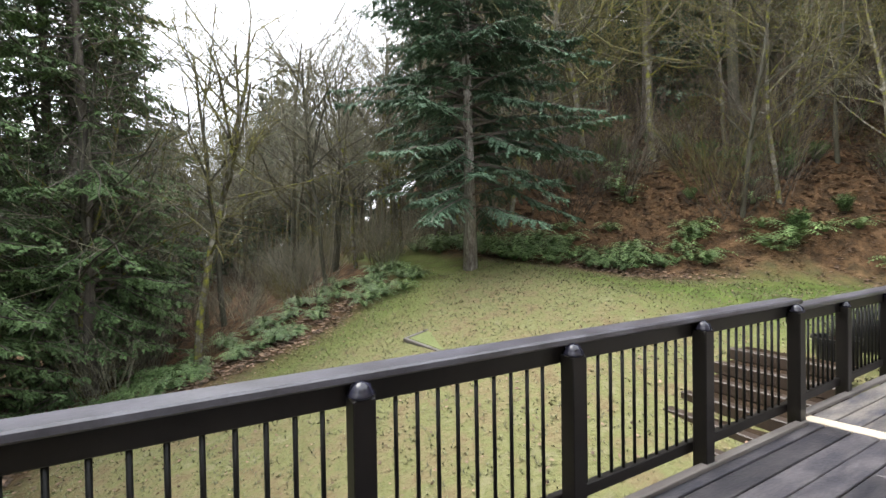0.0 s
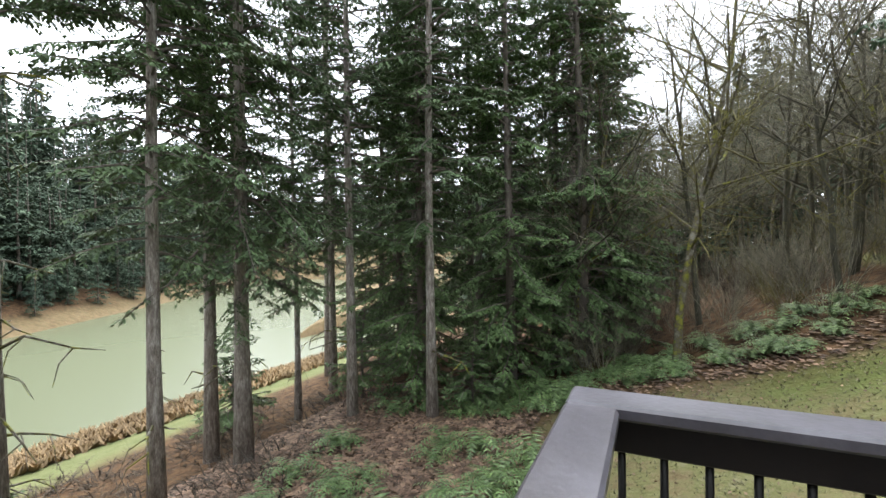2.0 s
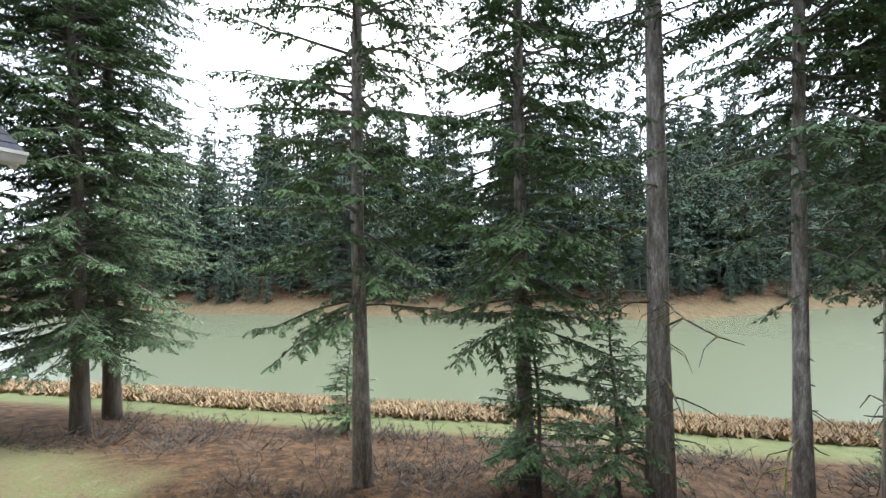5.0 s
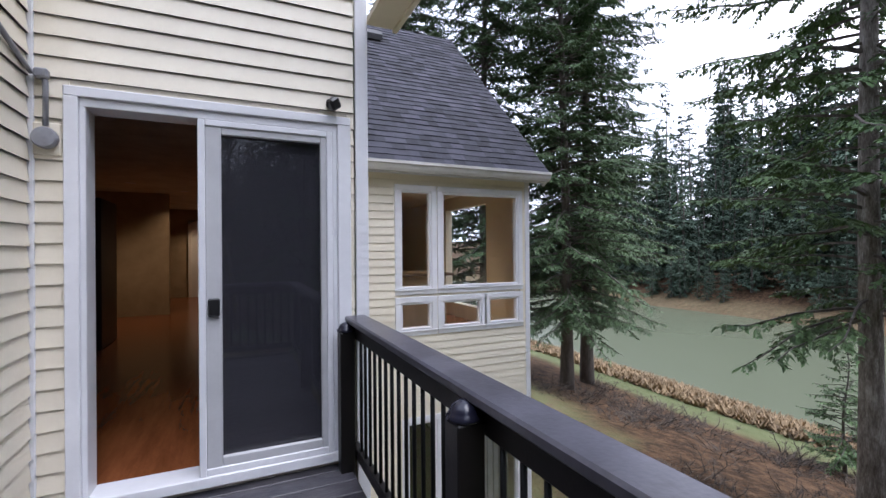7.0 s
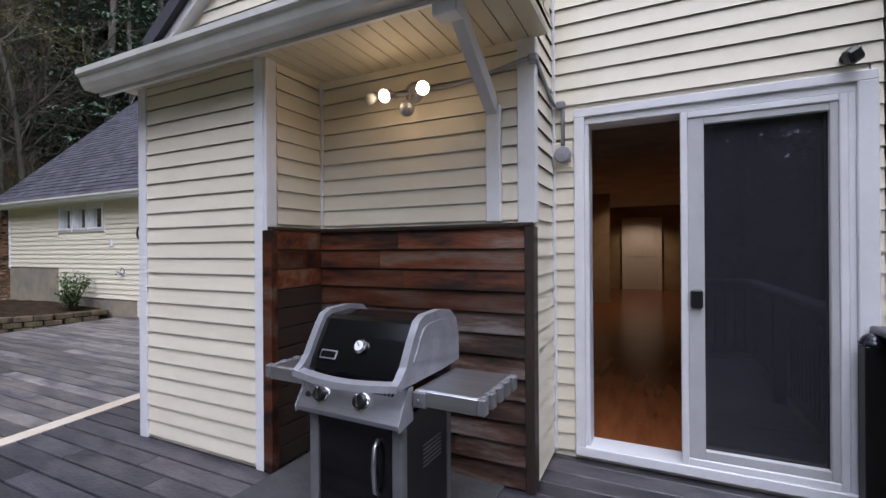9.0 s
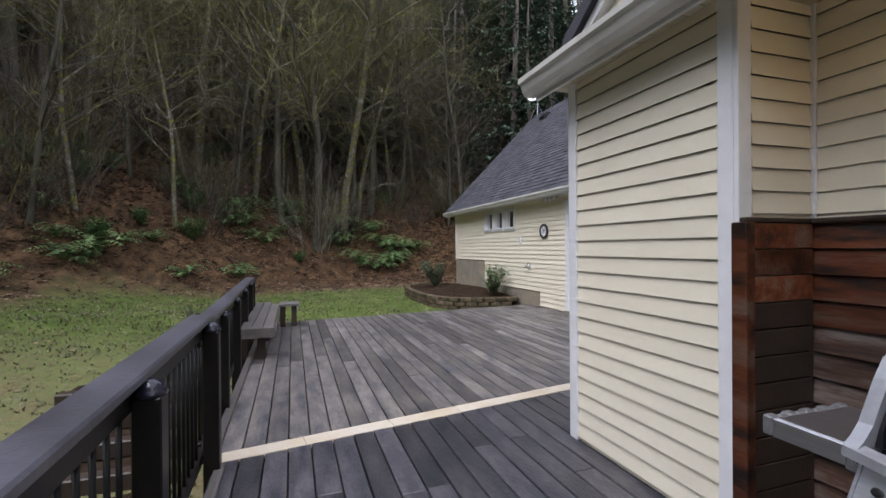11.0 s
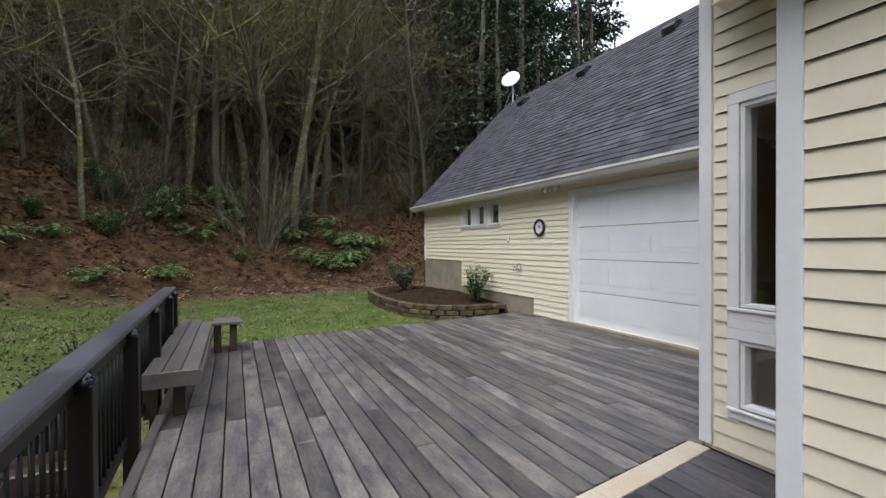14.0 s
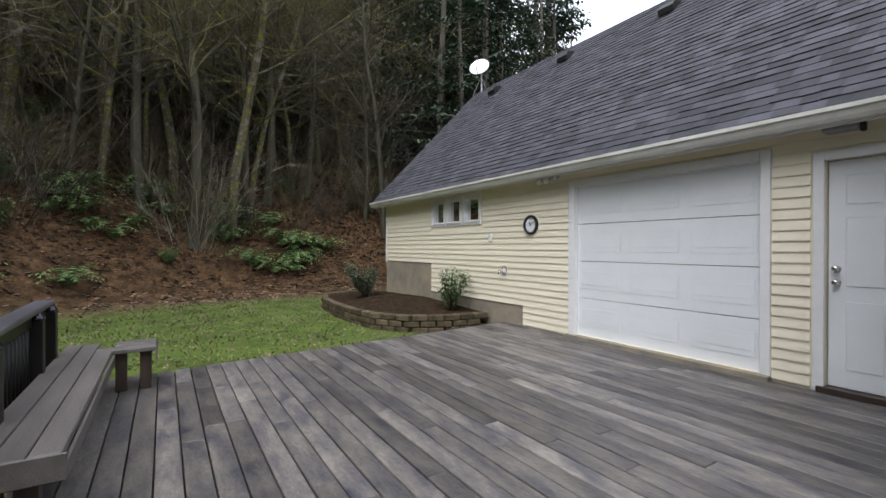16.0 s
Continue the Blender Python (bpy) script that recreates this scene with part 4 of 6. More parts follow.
    bp.inputs["Strength"].default_value, bp.inputs["Distance"].default_value = 0.9, 0.06
    l.new(t.outputs[0], bp.inputs["Height"])
    l.new(bp.outputs[0], bs.inputs["Normal"])
    part("ground", me, m)
    tagged(bpy.data.objects["ground"], "mossy lawn, leaf-strewn forest floor and dry lake bank", "ground", kind="structure")


make_ground()


def make_lake():
    m = bpy.data.materials.new("green_lake_water")
    m.use_nodes = True
    nd, l = m.node_tree.nodes, m.node_tree.links
    b = nd["Principled BSDF"]
    b.inputs["Base Color"].default_value = (0.105, 0.117, 0.075, 1)
    b.inputs["Roughness"].default_value = 0.25
    b.inputs["Specular IOR Level"].default_value = 0.1
    tc, mp, t, bp = nd.new("ShaderNodeTexCoord"), nd.new("ShaderNodeMapping"), nd.new("ShaderNodeTexNoise"), nd.new("ShaderNodeBump")
    mp.inputs["Scale"].default_value = (0.6, 0.25, 1)
    t.inputs["Scale"].default_value, t.inputs["Detail"].default_value = 2.0, 3
    bp.inputs["Strength"].default_value, bp.inputs["Distance"].default_value = 0.012, 0.03
    l.new(tc.outputs["Object"], mp.inputs[0])
    l.new(mp.outputs[0], t.inputs["Vector"])
    l.new(t.outputs[0], bp.inputs["Height"])
    l.new(bp.outputs[0], b.inputs["Normal"])
    me = Build().add([(-160, -160, -5.25), (-16, -160, -5.25), (-16, 260, -5.25), (-160, 260, -5.25)], [(0, 1, 2, 3)])
    tagged(part("water", me, m), "still murky green lake", "lake", kind="structure")


make_lake()

# ---- trees ----
def spray(b, r, p, d, length, width, droop):
    """One kite of needles along d."""
    side = d.cross(Vector((0, 0, 1)))
    side = side.normalized() if side.length > 1e-3 else Vector((1, 0, 0))
    side = (side + Vector((r.uniform(-.3, .3), r.uniform(-.3, .3), r.uniform(-.5, .5)))).normalized()
    tip = p + d * length + Vector((0, 0, -droop * length))
    mid = p + d * (length * 0.45)
    k = len(b.v)
    b.v += [tuple(p), tuple(mid + side * width), tuple(tip), tuple(mid - side * width)]
    b.f += [(k, k + 1, k + 2), (k, k + 2, k + 3)]


def conifer(name, label, seed, height, radius, from_, crown, per_m=5.0, droop=0.35, mat=None, bark=None, dense=1.0, size=1.0, group="conifers", power=0.8, stubs=0, top=1.0, leaf=0.72, lean=0.0, raw=False):
    """A fir: tapered trunk, drooping limbs in whorls, and many small sprays of needles on the limbs' side twigs."""
    r = random.Random(seed)
    mat, bark = mat or NEEDLE, bark or BARK
    tree = None if raw else empty(name, label, "tree", group=group)
    bend = [Vector((0.12 * math.sin(i * 0.7 + seed) + lean * i, 0.12 * math.cos(i * 0.9 + seed), 0)) * (i / 8) for i in range(9)]
    axis = [Vector((0, 0, -0.4)) if i == 0 else bend[i] + Vector((0, 0, height * i / 8)) for i in range(9)]
    radii = [radius * 1.35] + [radius * (1 - 0.93 * i / 8) for i in range(1, 9)]
    stem = Build().tube(axis, radii, 6 if raw else 14)
    if not raw:
        part("trunk", stem, bark, tree, smooth=True)
    at = lambda z: axis[min(7, max(0, int(z / height * 8)))].lerp(axis[min(8, int(z / height * 8) + 1)], (z / height * 8) % 1.0)
    crown_mesh, limbs = Build(), Build()
    z, turn = from_, r.uniform(0, 6.283)
    while z < height * top:
        f = (z - from_) / max(0.1, height - from_)
        reach = crown * max(0.06, (1 - f)) ** power * r.choice((0.45, 0.7, 0.9, 1.0, 1.1)) * r.uniform(0.85, 1.1)
        if f < 0.08:
            reach *= 0.75
        turn += 2.4 + r.uniform(-0.7, 0.7)
        out = Vector((math.cos(turn), math.sin(turn), 0))
        p0 = at(z)
        n = max(4, int(reach / 0.3))
        path, wave = [], r.uniform(0, 6.28)
        lift = r.uniform(-0.15, 0.3) + 0.35 * f
        sag = droop * r.uniform(0.45, 1.35)
        for i in range(n + 1):
            t = i / n
            side_step = 0.10 * reach * math.sin(wave + 3.5 * t) * t
            path.append(p0 + out * (reach * t) + Vector((-out.y, out.x, 0)) * side_step + Vector((0, 0, reach * (lift * t - sag * 1.5 * t * t + sag * 0.75 * t ** 3))) + Vector((r.uniform(-1, 1), r.uniform(-1, 1), r.uniform(-1, 1))) * 0.04 * t)
        limbs.tube(path, [max(0.005, 0.013 * reach * (1 - i / (n + 0.3)) + 0.004) for i in range(n + 1)], 4, False)
        s = (0.2 + 0.15 * r.random()) * reach + 0.05
        gap = r.uniform(0.0, 0.25)
        while s < reach:
            t = s / reach
            i = min(n - 1, int(t * n))
            p = path[i].lerp(path[i + 1], t * n - i)
            d = (path[i + 1] - path[i]).normalized()
            w = (0.14 + 0.5 * (1 - t) * min(1.0, 2.4 * t)) * min(1.0, reach * 0.6) * size
            for sg in (-1, 1):
                if r.random() < gap:
                    continue
                sd = Vector((-out.y, out.x, 0)) * sg
                td = (d * r.uniform(0.3, 1.1) + sd + Vector((0, 0, r.uniform(-0.45, 0.15)))).normalized()
                L = w * r.uniform(0.3, 1.25)
                m = max(2, int(L / (0.021 if leaf < 1 else 0.036) * dense))
                hang = droop * r.uniform(0.2, 1.0)
                for q in range(m):
                    u = q / m
                    pp = p + td * (L * u) + Vector((0, 0, -hang * L * u * u))
                    fan = (1 if q % 2 else -1) * r.uniform(0.3, 1.2)
                    e = (td + td.cross(Vector((0, 0, 1))) * fan + Vector((0, 0, r.uniform(-0.75, 0.25)))).normalized()
                    spray(crown_mesh, r, pp, e, r.uniform(0.09, 0.19) * leaf * (1.15 - 0.5 * u), (r.uniform(0.024, 0.046) if leaf < 1 else r.uniform(0.034, 0.06)) * leaf, r.uniform(0.0, 0.4))
            s += 0.085 / dense
        z += (r.uniform(0.2, 0.6) if r.random() < 0.7 else r.uniform(1.6, 2.6)) / per_m * 0.74
    if raw:
        return stem, crown_mesh
    part("limb_framework", limbs, DARKBARK, tree, kind="stuff")
    part("crown", crown_mesh, mat, tree, kind="stuff")
    if stubs:
        st = Build()
        for i in range(stubs):
            zz = r.uniform(0.15, 0.95) * from_
            a = r.uniform(0, 6.28)
            out = Vector((math.cos(a), math.sin(a), r.uniform(-0.2, 0.4)))
            p = at(zz)
            L = r.choice((0.15, 0.2, 0.3, 0.9, 1.3)) * r.uniform(0.7, 1.2)
            pts = [p + out * (L * t) + Vector((0, 0, -0.35 * L * t * t)) + Vector((r.uniform(-1, 1), r.uniform(-1, 1), r.uniform(-1, 1))) * 0.06 * L for t in (0, 0.35, 0.7, 1)]
            st.tube(pts, [0.028, 0.02, 0.014, 0.006], 5)
            if L > 0.6:
                for t in (1, 2):
                    q = pts[t]
                    st.tube([q, q + Vector((out.y, -out.x, -0.6)) * 0.25, q + Vector((out.y, -out.x, -1.2)) * 0.36], [0.012, 0.008, 0.003], 4)
        part("dead_wood", st, MOSSBARK, tree, "mossy dead branch stubs", kind="stuff")
    return tree


def bare_tree(name, label, seed, height, radius, spread=0.45, bark=None, twig=None, levels=4, group="bare trees", limb=1.0, upright=0.6, wobble=0.1):
    """A leafless tree: every limb divides into thinner ones down to fine twigs."""
    r = random.Random(seed)
    tree = empty(name, label, "tree", group=group)
    stem, fine = Build(), Build()

    def grow(p, d, length, rad, level):
        n = (6, 4, 3, 2, 2)[level]
        pts, dirs = [p], [d]
        for i in range(n):
            d = (d + Vector((r.uniform(-1, 1), r.uniform(-1, 1), r.uniform(-0.5, 0.7))) * ((wobble, 0.24, 0.34, 0.4, 0.4)[level]) + Vector((0, 0, 0.06 * upright))).normalized()
            p = p + d * (length / n)
            pts.append(p)
            dirs.append(d)
        end = 0.35 if level == 0 else 0.45
        (stem if level < 2 else fine).tube(pts, [rad * (1 - (1 - end) * i / n) for i in range(n + 1)], (8, 5, 4, 3, 3)[level], False)
        if level >= levels:
            return
        kids = (16, 8, 6, 4)[level] if level < 4 else 3
        for k in range(kids):
            t = r.uniform(0.3 if level == 0 else 0.2, 1.0)
            i = min(n - 1, int(t * n))
            q = pts[i].lerp(pts[i + 1], t * n - i)
            a = r.uniform(0, 6.283)
            base = dirs[i]
            s1 = base.orthogonal().normalized()
            s2 = base.cross(s1)
            side = s1 * math.cos(a) + s2 * math.sin(a)
            nd = (base * (0.75 - spread * 0.3) + side * (0.5 + spread) + Vector((0, 0, 0.25 * upright))).normalized()
            grow(q, nd, length * r.uniform(*((0.25, 0.5), (0.35, 0.65), (0.4, 0.8), (0.4, 0.8))[level]), max(0.0035, rad * limb * (0.36 - 0.17 * t)) * r.uniform(0.6, 1.1), level + 1)

    grow(Vector((0, 0, -0.3)), Vector((r.uniform(-.04, .04), r.uniform(-.04, .04), 1)).normalized(), height, radius, 0)
    part("trunk", stem, bark or BARK, tree)
    part("twig_canopy", fine, twig or TWIG, tree, kind="stuff")
    return tree


def brush(name, label, seed, height, stems=26, mat=None, group="undergrowth"):
    """A thicket of thin arching stems."""
    r = random.Random(seed)
    b = Build()
    for i in range(stems):
        a, w = r.uniform(0, 6.283), r.uniform(0, 0.5)
        p = Vector((math.cos(a) * w, math.sin(a) * w, -0.1))
        d = Vector((math.cos(a) * 0.5, math.sin(a) * 0.5, 1)).normalized()
        L = height * r.uniform(0.5, 1.1)
        pts = [p]
        for k in range(4):
            d = (d + Vector((r.uniform(-1, 1), r.uniform(-1, 1), r.uniform(-0.6, 0.4))) * 0.25).normalized()
            pts.append(pts[-1] + d * L / 4)
        b.tube(pts, [0.012, 0.010, 0.007, 0.005, 0.0025], 3, False)
        for k in range(7):
            q = pts[r.randint(1, 3)]
            e = (d + Vector((r.uniform(-1, 1), r.uniform(-1, 1), r.uniform(-0.5, 0.8)))).normalized()
            L2 = L * r.uniform(0.15, 0.4)
            e2 = (e + Vector((r.uniform(-.5, .5), r.uniform(-.5, .5), r.uniform(-.4, .4)))).normalized()
            b.tube([q, q + e * L2 * 0.5, q + (e + e2) * L2 * 0.5], [0.006, 0.004, 0.002], 3, False)
    return tagged(part(name, b, mat or TWIG), label, "bush", group=group)


def fern(name, seed, size=0.6, fronds=18):
    r = random.Random(seed)
    b = Build()
    for i in range(fronds):
        a = 6.283 * i / fronds + r.uniform(-.25, .25)
        out, side = Vector((math.cos(a), math.sin(a), 0)), Vector((-math.sin(a), math.cos(a), 0))
        L, up = size * r.uniform(0.7, 1.15), r.uniform(1.0, 2.1)
        n = 11
        pts = [out * (L * t * (0.55 + 0.45 * t)) + Vector((0, 0, L * up * (t - 0.85 * t * t))) for t in [k / n for k in range(n + 1)]]
        for k in range(1, n):
            w = 0.17 * size * math.sin(math.pi * (0.12 + 0.86 * k / n)) ** 0.7
            d = (pts[k + 1] - pts[k]) * 0.55
            for sg in (-1, 1):
                q = len(b.v)
                tip = pts[k] + side * sg * w + d * 0.9 + Vector((0, 0, -0.25 * w))
                b.v += [tuple(pts[k] - d * 0.4), tuple(pts[k] + d * 0.6), tuple(tip)]
                b.f.append((q, q + 1, q + 2) if sg > 0 else (q + 1, q, q + 2))
    return tagged(part(name, b, FERN), "green arching sword fern on the forest floor", "fern", group="ferns")


def plant(ob, x, y, turn=0.0, scale=1.0, dz=0.0):
    ob.matrix_world = Matrix.Translation((x, y, ground_z(x, y) + dz)) @ Matrix.Rotation(turn, 4, "Z") @ Matrix.Scale(scale, 4)
    return ob


def again(ob, x, y, turn=0.0, scale=1.0, dz=0.0, label=""):
    c = copy_thing(ob, Matrix())
    c.matrix_world = Matrix.Translation((x, y, ground_z(x, y) + dz)) @ Matrix.Rotation(turn, 4, "Z") @ Matrix.Scale(scale, 4)
    return tagged(c, label)


tr = random.Random(77)
# the big fir behind the lawn
big_fir = plant(conifer("fir_tree", "tall dark blue-green fir with drooping boughs behind the lawn", 3, 21, 0.17, 1.9, 4.0, 14, 0.42, BLUENEEDLE, BARK, 0.95, 1.5), 6.72, 11.7, 0.4)
# bare-trunked firs between house and lake
spotted = plant(conifer("fir_tree", "straight grey lichen-spotted fir trunk with dead branch stubs", 5, 24, 0.20, 7.6, 2.6, 8, 0.35, NEEDLE, BARK, 0.75, 1.25, stubs=46, power=0.5), -9.0, 3.95)
fir_a = plant(conifer("fir_tree", "slender fir with sparse drooping boughs by the lake", 8, 20, 0.16, 3.3, 2.7, 13, 0.36, NEEDLE2, BARK, 0.8, 1.2, power=0.45), -8.6, -1.3)
fir_b = plant(conifer("fir_tree", "dark fir with hanging boughs by the lake", 9, 20, 0.15, 3.0, 2.3, 15, 0.4, NEEDLE2, BARK, 0.85, 1.2, power=0.4), -9.1, 1.68, 1.0)
fir_c = plant(conifer("fir_tree", "dense dark fir at the far side of the wing", 11, 21, 0.20, 2.4, 3.0, 18, 0.45, NEEDLE, DARKBARK, 0.8, 1.3, power=0.38), -10.6, -10.2)
again(fir_c, -12.6, -11.4, 2.0, 1.1)
again(fir_c, -9.0, -13.0, 4.0, 1.05)
again(fir_c, -7.0, -16.5, 5.0, 1.15)
again(fir_c, -3.6, -18.5, 1.0, 1.1)
cedar = plant(conifer("cedar_tree", "dense green cedar with boughs down to the ground", 14, 15, 0.14, 0.5, 2.3, 12, 0.5, NEEDLE2, DARKBARK, 0.85, 1.15, power=0.75), -4.3, 12.8)
drooper = plant(conifer("cedar_tree", "tall cedar with long hanging sprays", 17, 20, 0.16, 3.4, 2.2, 11, 0.75, NEEDLE, BARK, 0.8, 1.2, power=0.35), -8.4, 7.6)
slim = plant(conifer("fir_tree", "slim forest fir with a high crown", 21, 21, 0.12, 4.4, 2.1, 9, 0.45, NEEDLE, BARK, 0.7, 1.25, power=0.42, stubs=8), -7.7, 10.3)
for x, y, s in ((-8.0, 5.6, 0.95), (-9.5, 7.7, 1.1), (-9.4, 10.2, 0.7), (-5.6, 10.6, 1.0), (-10.5, 13.0, 1.05), (-7.2, 13.4, 0.95), (-6.3, 15.8, 1.1), (-9.3, 16.5, 1.0), (-12.0, 10.5, 0.9), (-12.8, 15.5, 1.0), (-3.2, 16.4, 1.05), (-11.0, 20.0, 1.1)):
    again(slim, x, y, tr.uniform(0, 6), s)
for x, y, s in ((-6.6, 12.0, 1.0), (-8.8, 14.6, 1.1), (-4.9, 14.9, 1.15), (-11.6, 17.8, 1.2), (-7.8, 18.8, 1.2), (-2.6, 19.5, 1.1), (-2.7, 14.9, 1.2), (-3.9, 17.2, 1.3), (-2.2, 17.6, 1.25)):
    again(cedar, x, y, tr.uniform(0, 6), s)
young = plant(conifer("young_fir", "young green fir with layered boughs", 23, 4.2, 0.05, 0.3, 1.25, 24, 0.3, NEEDLE2, DARKBARK, 1.0, 0.8, group="young firs"), -8.9, 1.9)
for x, y, s in ((-9.3, 3.3, 1.05), (-13.2, -3.6, 0.8), (-10.6, 9.2, 0.9), (-8.3, 11.6, 1.0), (-4.8, 11.2, 0.7)):
    again(young, x, y, tr.uniform(0, 6), s)

# mossy maple at the edge of the lawn, and the bare wood behind
maple = plant(bare_tree("maple_tree", "mossy bare maple at the edge of the lawn", 35, 9.8, 0.10, 0.7, MOSSBARK, MOSSTWIG, 4, limb=1.7, wobble=0.13), -0.35, 12.9)
bare = [bare_tree("alder_tree", "bare grey alder in the wood", 40 + i, 8.0 + i, 0.08 + 0.012 * i, 0.5, ALDERBARK if i % 2 else MOSSBARK, (MOSSTWIG, TWIG, PALETWIG, PALETWIG)[i], 3, limb=1.35, wobble=0.13) for i in range(4)]
spots = []
for i in range(96):
    x, y = tr.uniform(-4, 11), tr.uniform(14.5, 36)
    if abs(x - 6.6) > 1.5 or y > 15:
        spots.append((x, y))
for i in range(105):
    x, y = tr.uniform(9, 36), tr.uniform(-14, 30)
    if 2.2 < hill_reach(x, y) < 26 and not (x < 16 and y < -2):
        spots.append((x, y))
for i, (x, y) in enumerate(spots):
    if i < 4:
        plant(bare[i], x, y, tr.uniform(0, 6), tr.uniform(0.8, 1.15))
    else:
        again(bare[i % 4 if x > 9 else 2 + i % 2], x, y, tr.uniform(0, 6), tr.uniform(0.7, 1.2) * (0.72 if y > 14 and x < 9 else 1.0))
for x, y, s in ((20.4, 3.4, 1.1), (19.2, 5.6, 0.9), (21.2, -0.9, 1.15), (22.3, -2.8, 1.0), (18.0, 8.2, 1.1), (14.8, 11.4, 1.2), (13.2, 13.2, 1.25), (24.6, -4.6, 1.2), (24.5, 4.6, 1.3), (10.4, 14.6, 1.3)):
    again(maple, x, y, tr.uniform(0, 6), s, label="mossy bare maple among the brush on the hill")
leaning = again(maple, 24.4, -4.0, 0.0, 1.3, label="mossy bare maple leaning over the brush")
leaning.matrix_world = Matrix.Translation((24.4, -4.0, ground_z(24.4, -4.0))) @ Matrix.Rotation(radians(-38), 4, "X") @ Matrix.Scale(1.3, 4)
stout = [bare_tree("alder_tree", "stout mossy alder with a pale blotched trunk on the hill", 48 + i, 13.0 + i, 0.17, 0.45, MOSSBARK if i else ALDERBARK, MOSSTWIG, 3, limb=1.2, wobble=0.1) for i in range(2)]
for i, (x, y) in enumerate(((19.6, 1.0), (20.3, -0.2), (20.0, 2.3), (21.2, 1.4), (21.6, -1.6), (22.4, 3.4), (23.4, -2.2), (20.8, 5.6), (17.4, 9.8), (24.2, 0.6))):
    if i < 2:
        plant(stout[i], x, y, 0.7 * i)
    else:
        again(stout[i % 2], x, y, 1.3 * i, 0.8 + 0.05 * i)
thickets = [brush("brush_thicket", "tangled bare brown brush", 60 + i, 2.2 + 0.5 * i, 30, (MOSSTWIG, TWIG, PALETWIG)[i]) for i in range(3)]
k = 0
for i in range(120):
    zone = i % 3
    if zone == 0:
        x, y = tr.uniform(-5, 7), tr.uniform(13.2, 24)
    elif zone == 1:
        x, y = tr.uniform(9, 30), tr.uniform(-8, 26)
        if not 1.5 < hill_reach(x, y) < 18:
            continue
    else:
        x, y = tr.uniform(7, 22), tr.uniform(-8, 22)
        if not 2.5 < hill_reach(x, y) < 9:
            continue
    if x < 15 and y < -1.5:
        continue
    if k < 3:
        plant(thickets[k], x, y, tr.uniform(0, 6), tr.uniform(0.6, 1.3))
    else:
        again(thickets[k % 3], x, y, tr.uniform(0, 6), tr.uniform(0.6, 1.3) * (0.6 if zone == 0 else 1.0))
    k += 1
# forests further off, joined
def forest(name, label, templates, places, seed):
    r = random.Random(seed)
    e = empty(name, label, "forest", kind="stuff")
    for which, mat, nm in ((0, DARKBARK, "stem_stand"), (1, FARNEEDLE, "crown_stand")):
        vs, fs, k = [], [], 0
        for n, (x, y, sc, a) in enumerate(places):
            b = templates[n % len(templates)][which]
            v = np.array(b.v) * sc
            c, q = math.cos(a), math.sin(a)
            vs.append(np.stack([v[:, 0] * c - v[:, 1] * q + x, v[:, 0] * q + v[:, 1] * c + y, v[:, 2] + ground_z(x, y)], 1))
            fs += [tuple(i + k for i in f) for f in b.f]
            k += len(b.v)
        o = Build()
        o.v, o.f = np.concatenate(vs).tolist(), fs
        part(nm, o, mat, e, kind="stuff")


far_kind = [conifer("", "", 90 + i, 14 + 2 * i, 0.2, 0.6, 3.0, 5.0, 0.45, None, None, 0.24, 2.2, leaf=2.8, power=0.7, raw=True) for i in range(3)]
mid_kind = [conifer("", "", 95 + i, 13 + 2 * i, 0.2, 1.5, 3.0, 5.5, 0.4, None, None, 0.45, 1.7, leaf=1.1, raw=True) for i in range(3)]
places = []
for i in range(440):
    y = tr.uniform(-70, 95)
    x = tr.uniform(-84, -49) if i % 3 else tr.uniform(-52, -48)
    grow = 0.6 + 0.025 * max(0.0, -50 - x)
    places.append((x - max(0.0, y - 15) * 0.55, y, tr.uniform(1.0, 1.55) * grow, tr.uniform(0, 6)))
for i in range(110):
    y = tr.uniform(-60, 80)
    places.append((tr.uniform(-48.5, -45.6) - max(0.0, y - 15) * 0.55, y, tr.uniform(0.10, 0.42), tr.uniform(0, 6)))
for i in range(80):
    y = tr.uniform(80, 112)
    places.append((tr.uniform(-100, -24), y, tr.uniform(1.0, 1.6) * (0.7 + 0.012 * (y - 80)), tr.uniform(0, 6)))
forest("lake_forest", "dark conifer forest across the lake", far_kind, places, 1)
places = []
while len(places) < 130:
    k = len(places)
    if k % 4:
        x, y = tr.uniform(17, 55), tr.uniform(-26, 36)
        if not 8.5 < hill_reach(x, y) < 36 or (x < 22 and -3 < y < 10):
            continue
    else:
        x, y = tr.uniform(-24, 14), tr.uniform(32, 58)
    places.append((x, y, tr.uniform(0.75, 1.35), tr.uniform(0, 6)))
for i in range(18):
    places.append((tr.uniform(21, 34), tr.uniform(-20, -5), tr.uniform(1.0, 1.4), tr.uniform(0, 6)))
n = 0
while n < 40:
    x, y = tr.uniform(17, 33), tr.uniform(-22, -7)
    if 1.9 - y < 1.0 * (x - 2.6):
        places.append((x, y, tr.uniform(0.9, 1.4), tr.uniform(0, 6)))
        n += 1
n = 0
while n < 130:
    x, y = (tr.uniform(24, 42), tr.uniform(-16, 14)) if n < 95 else (tr.uniform(12, 32), tr.uniform(9, 30))
    if 6.5 < hill_reach(x, y) < 26:
        places.append((x, y, tr.uniform(0.9, 1.5), tr.uniform(0, 6)))
        n += 1
forest("hill_forest", "conifers on the hill above the bare trees", mid_kind, places, 2)


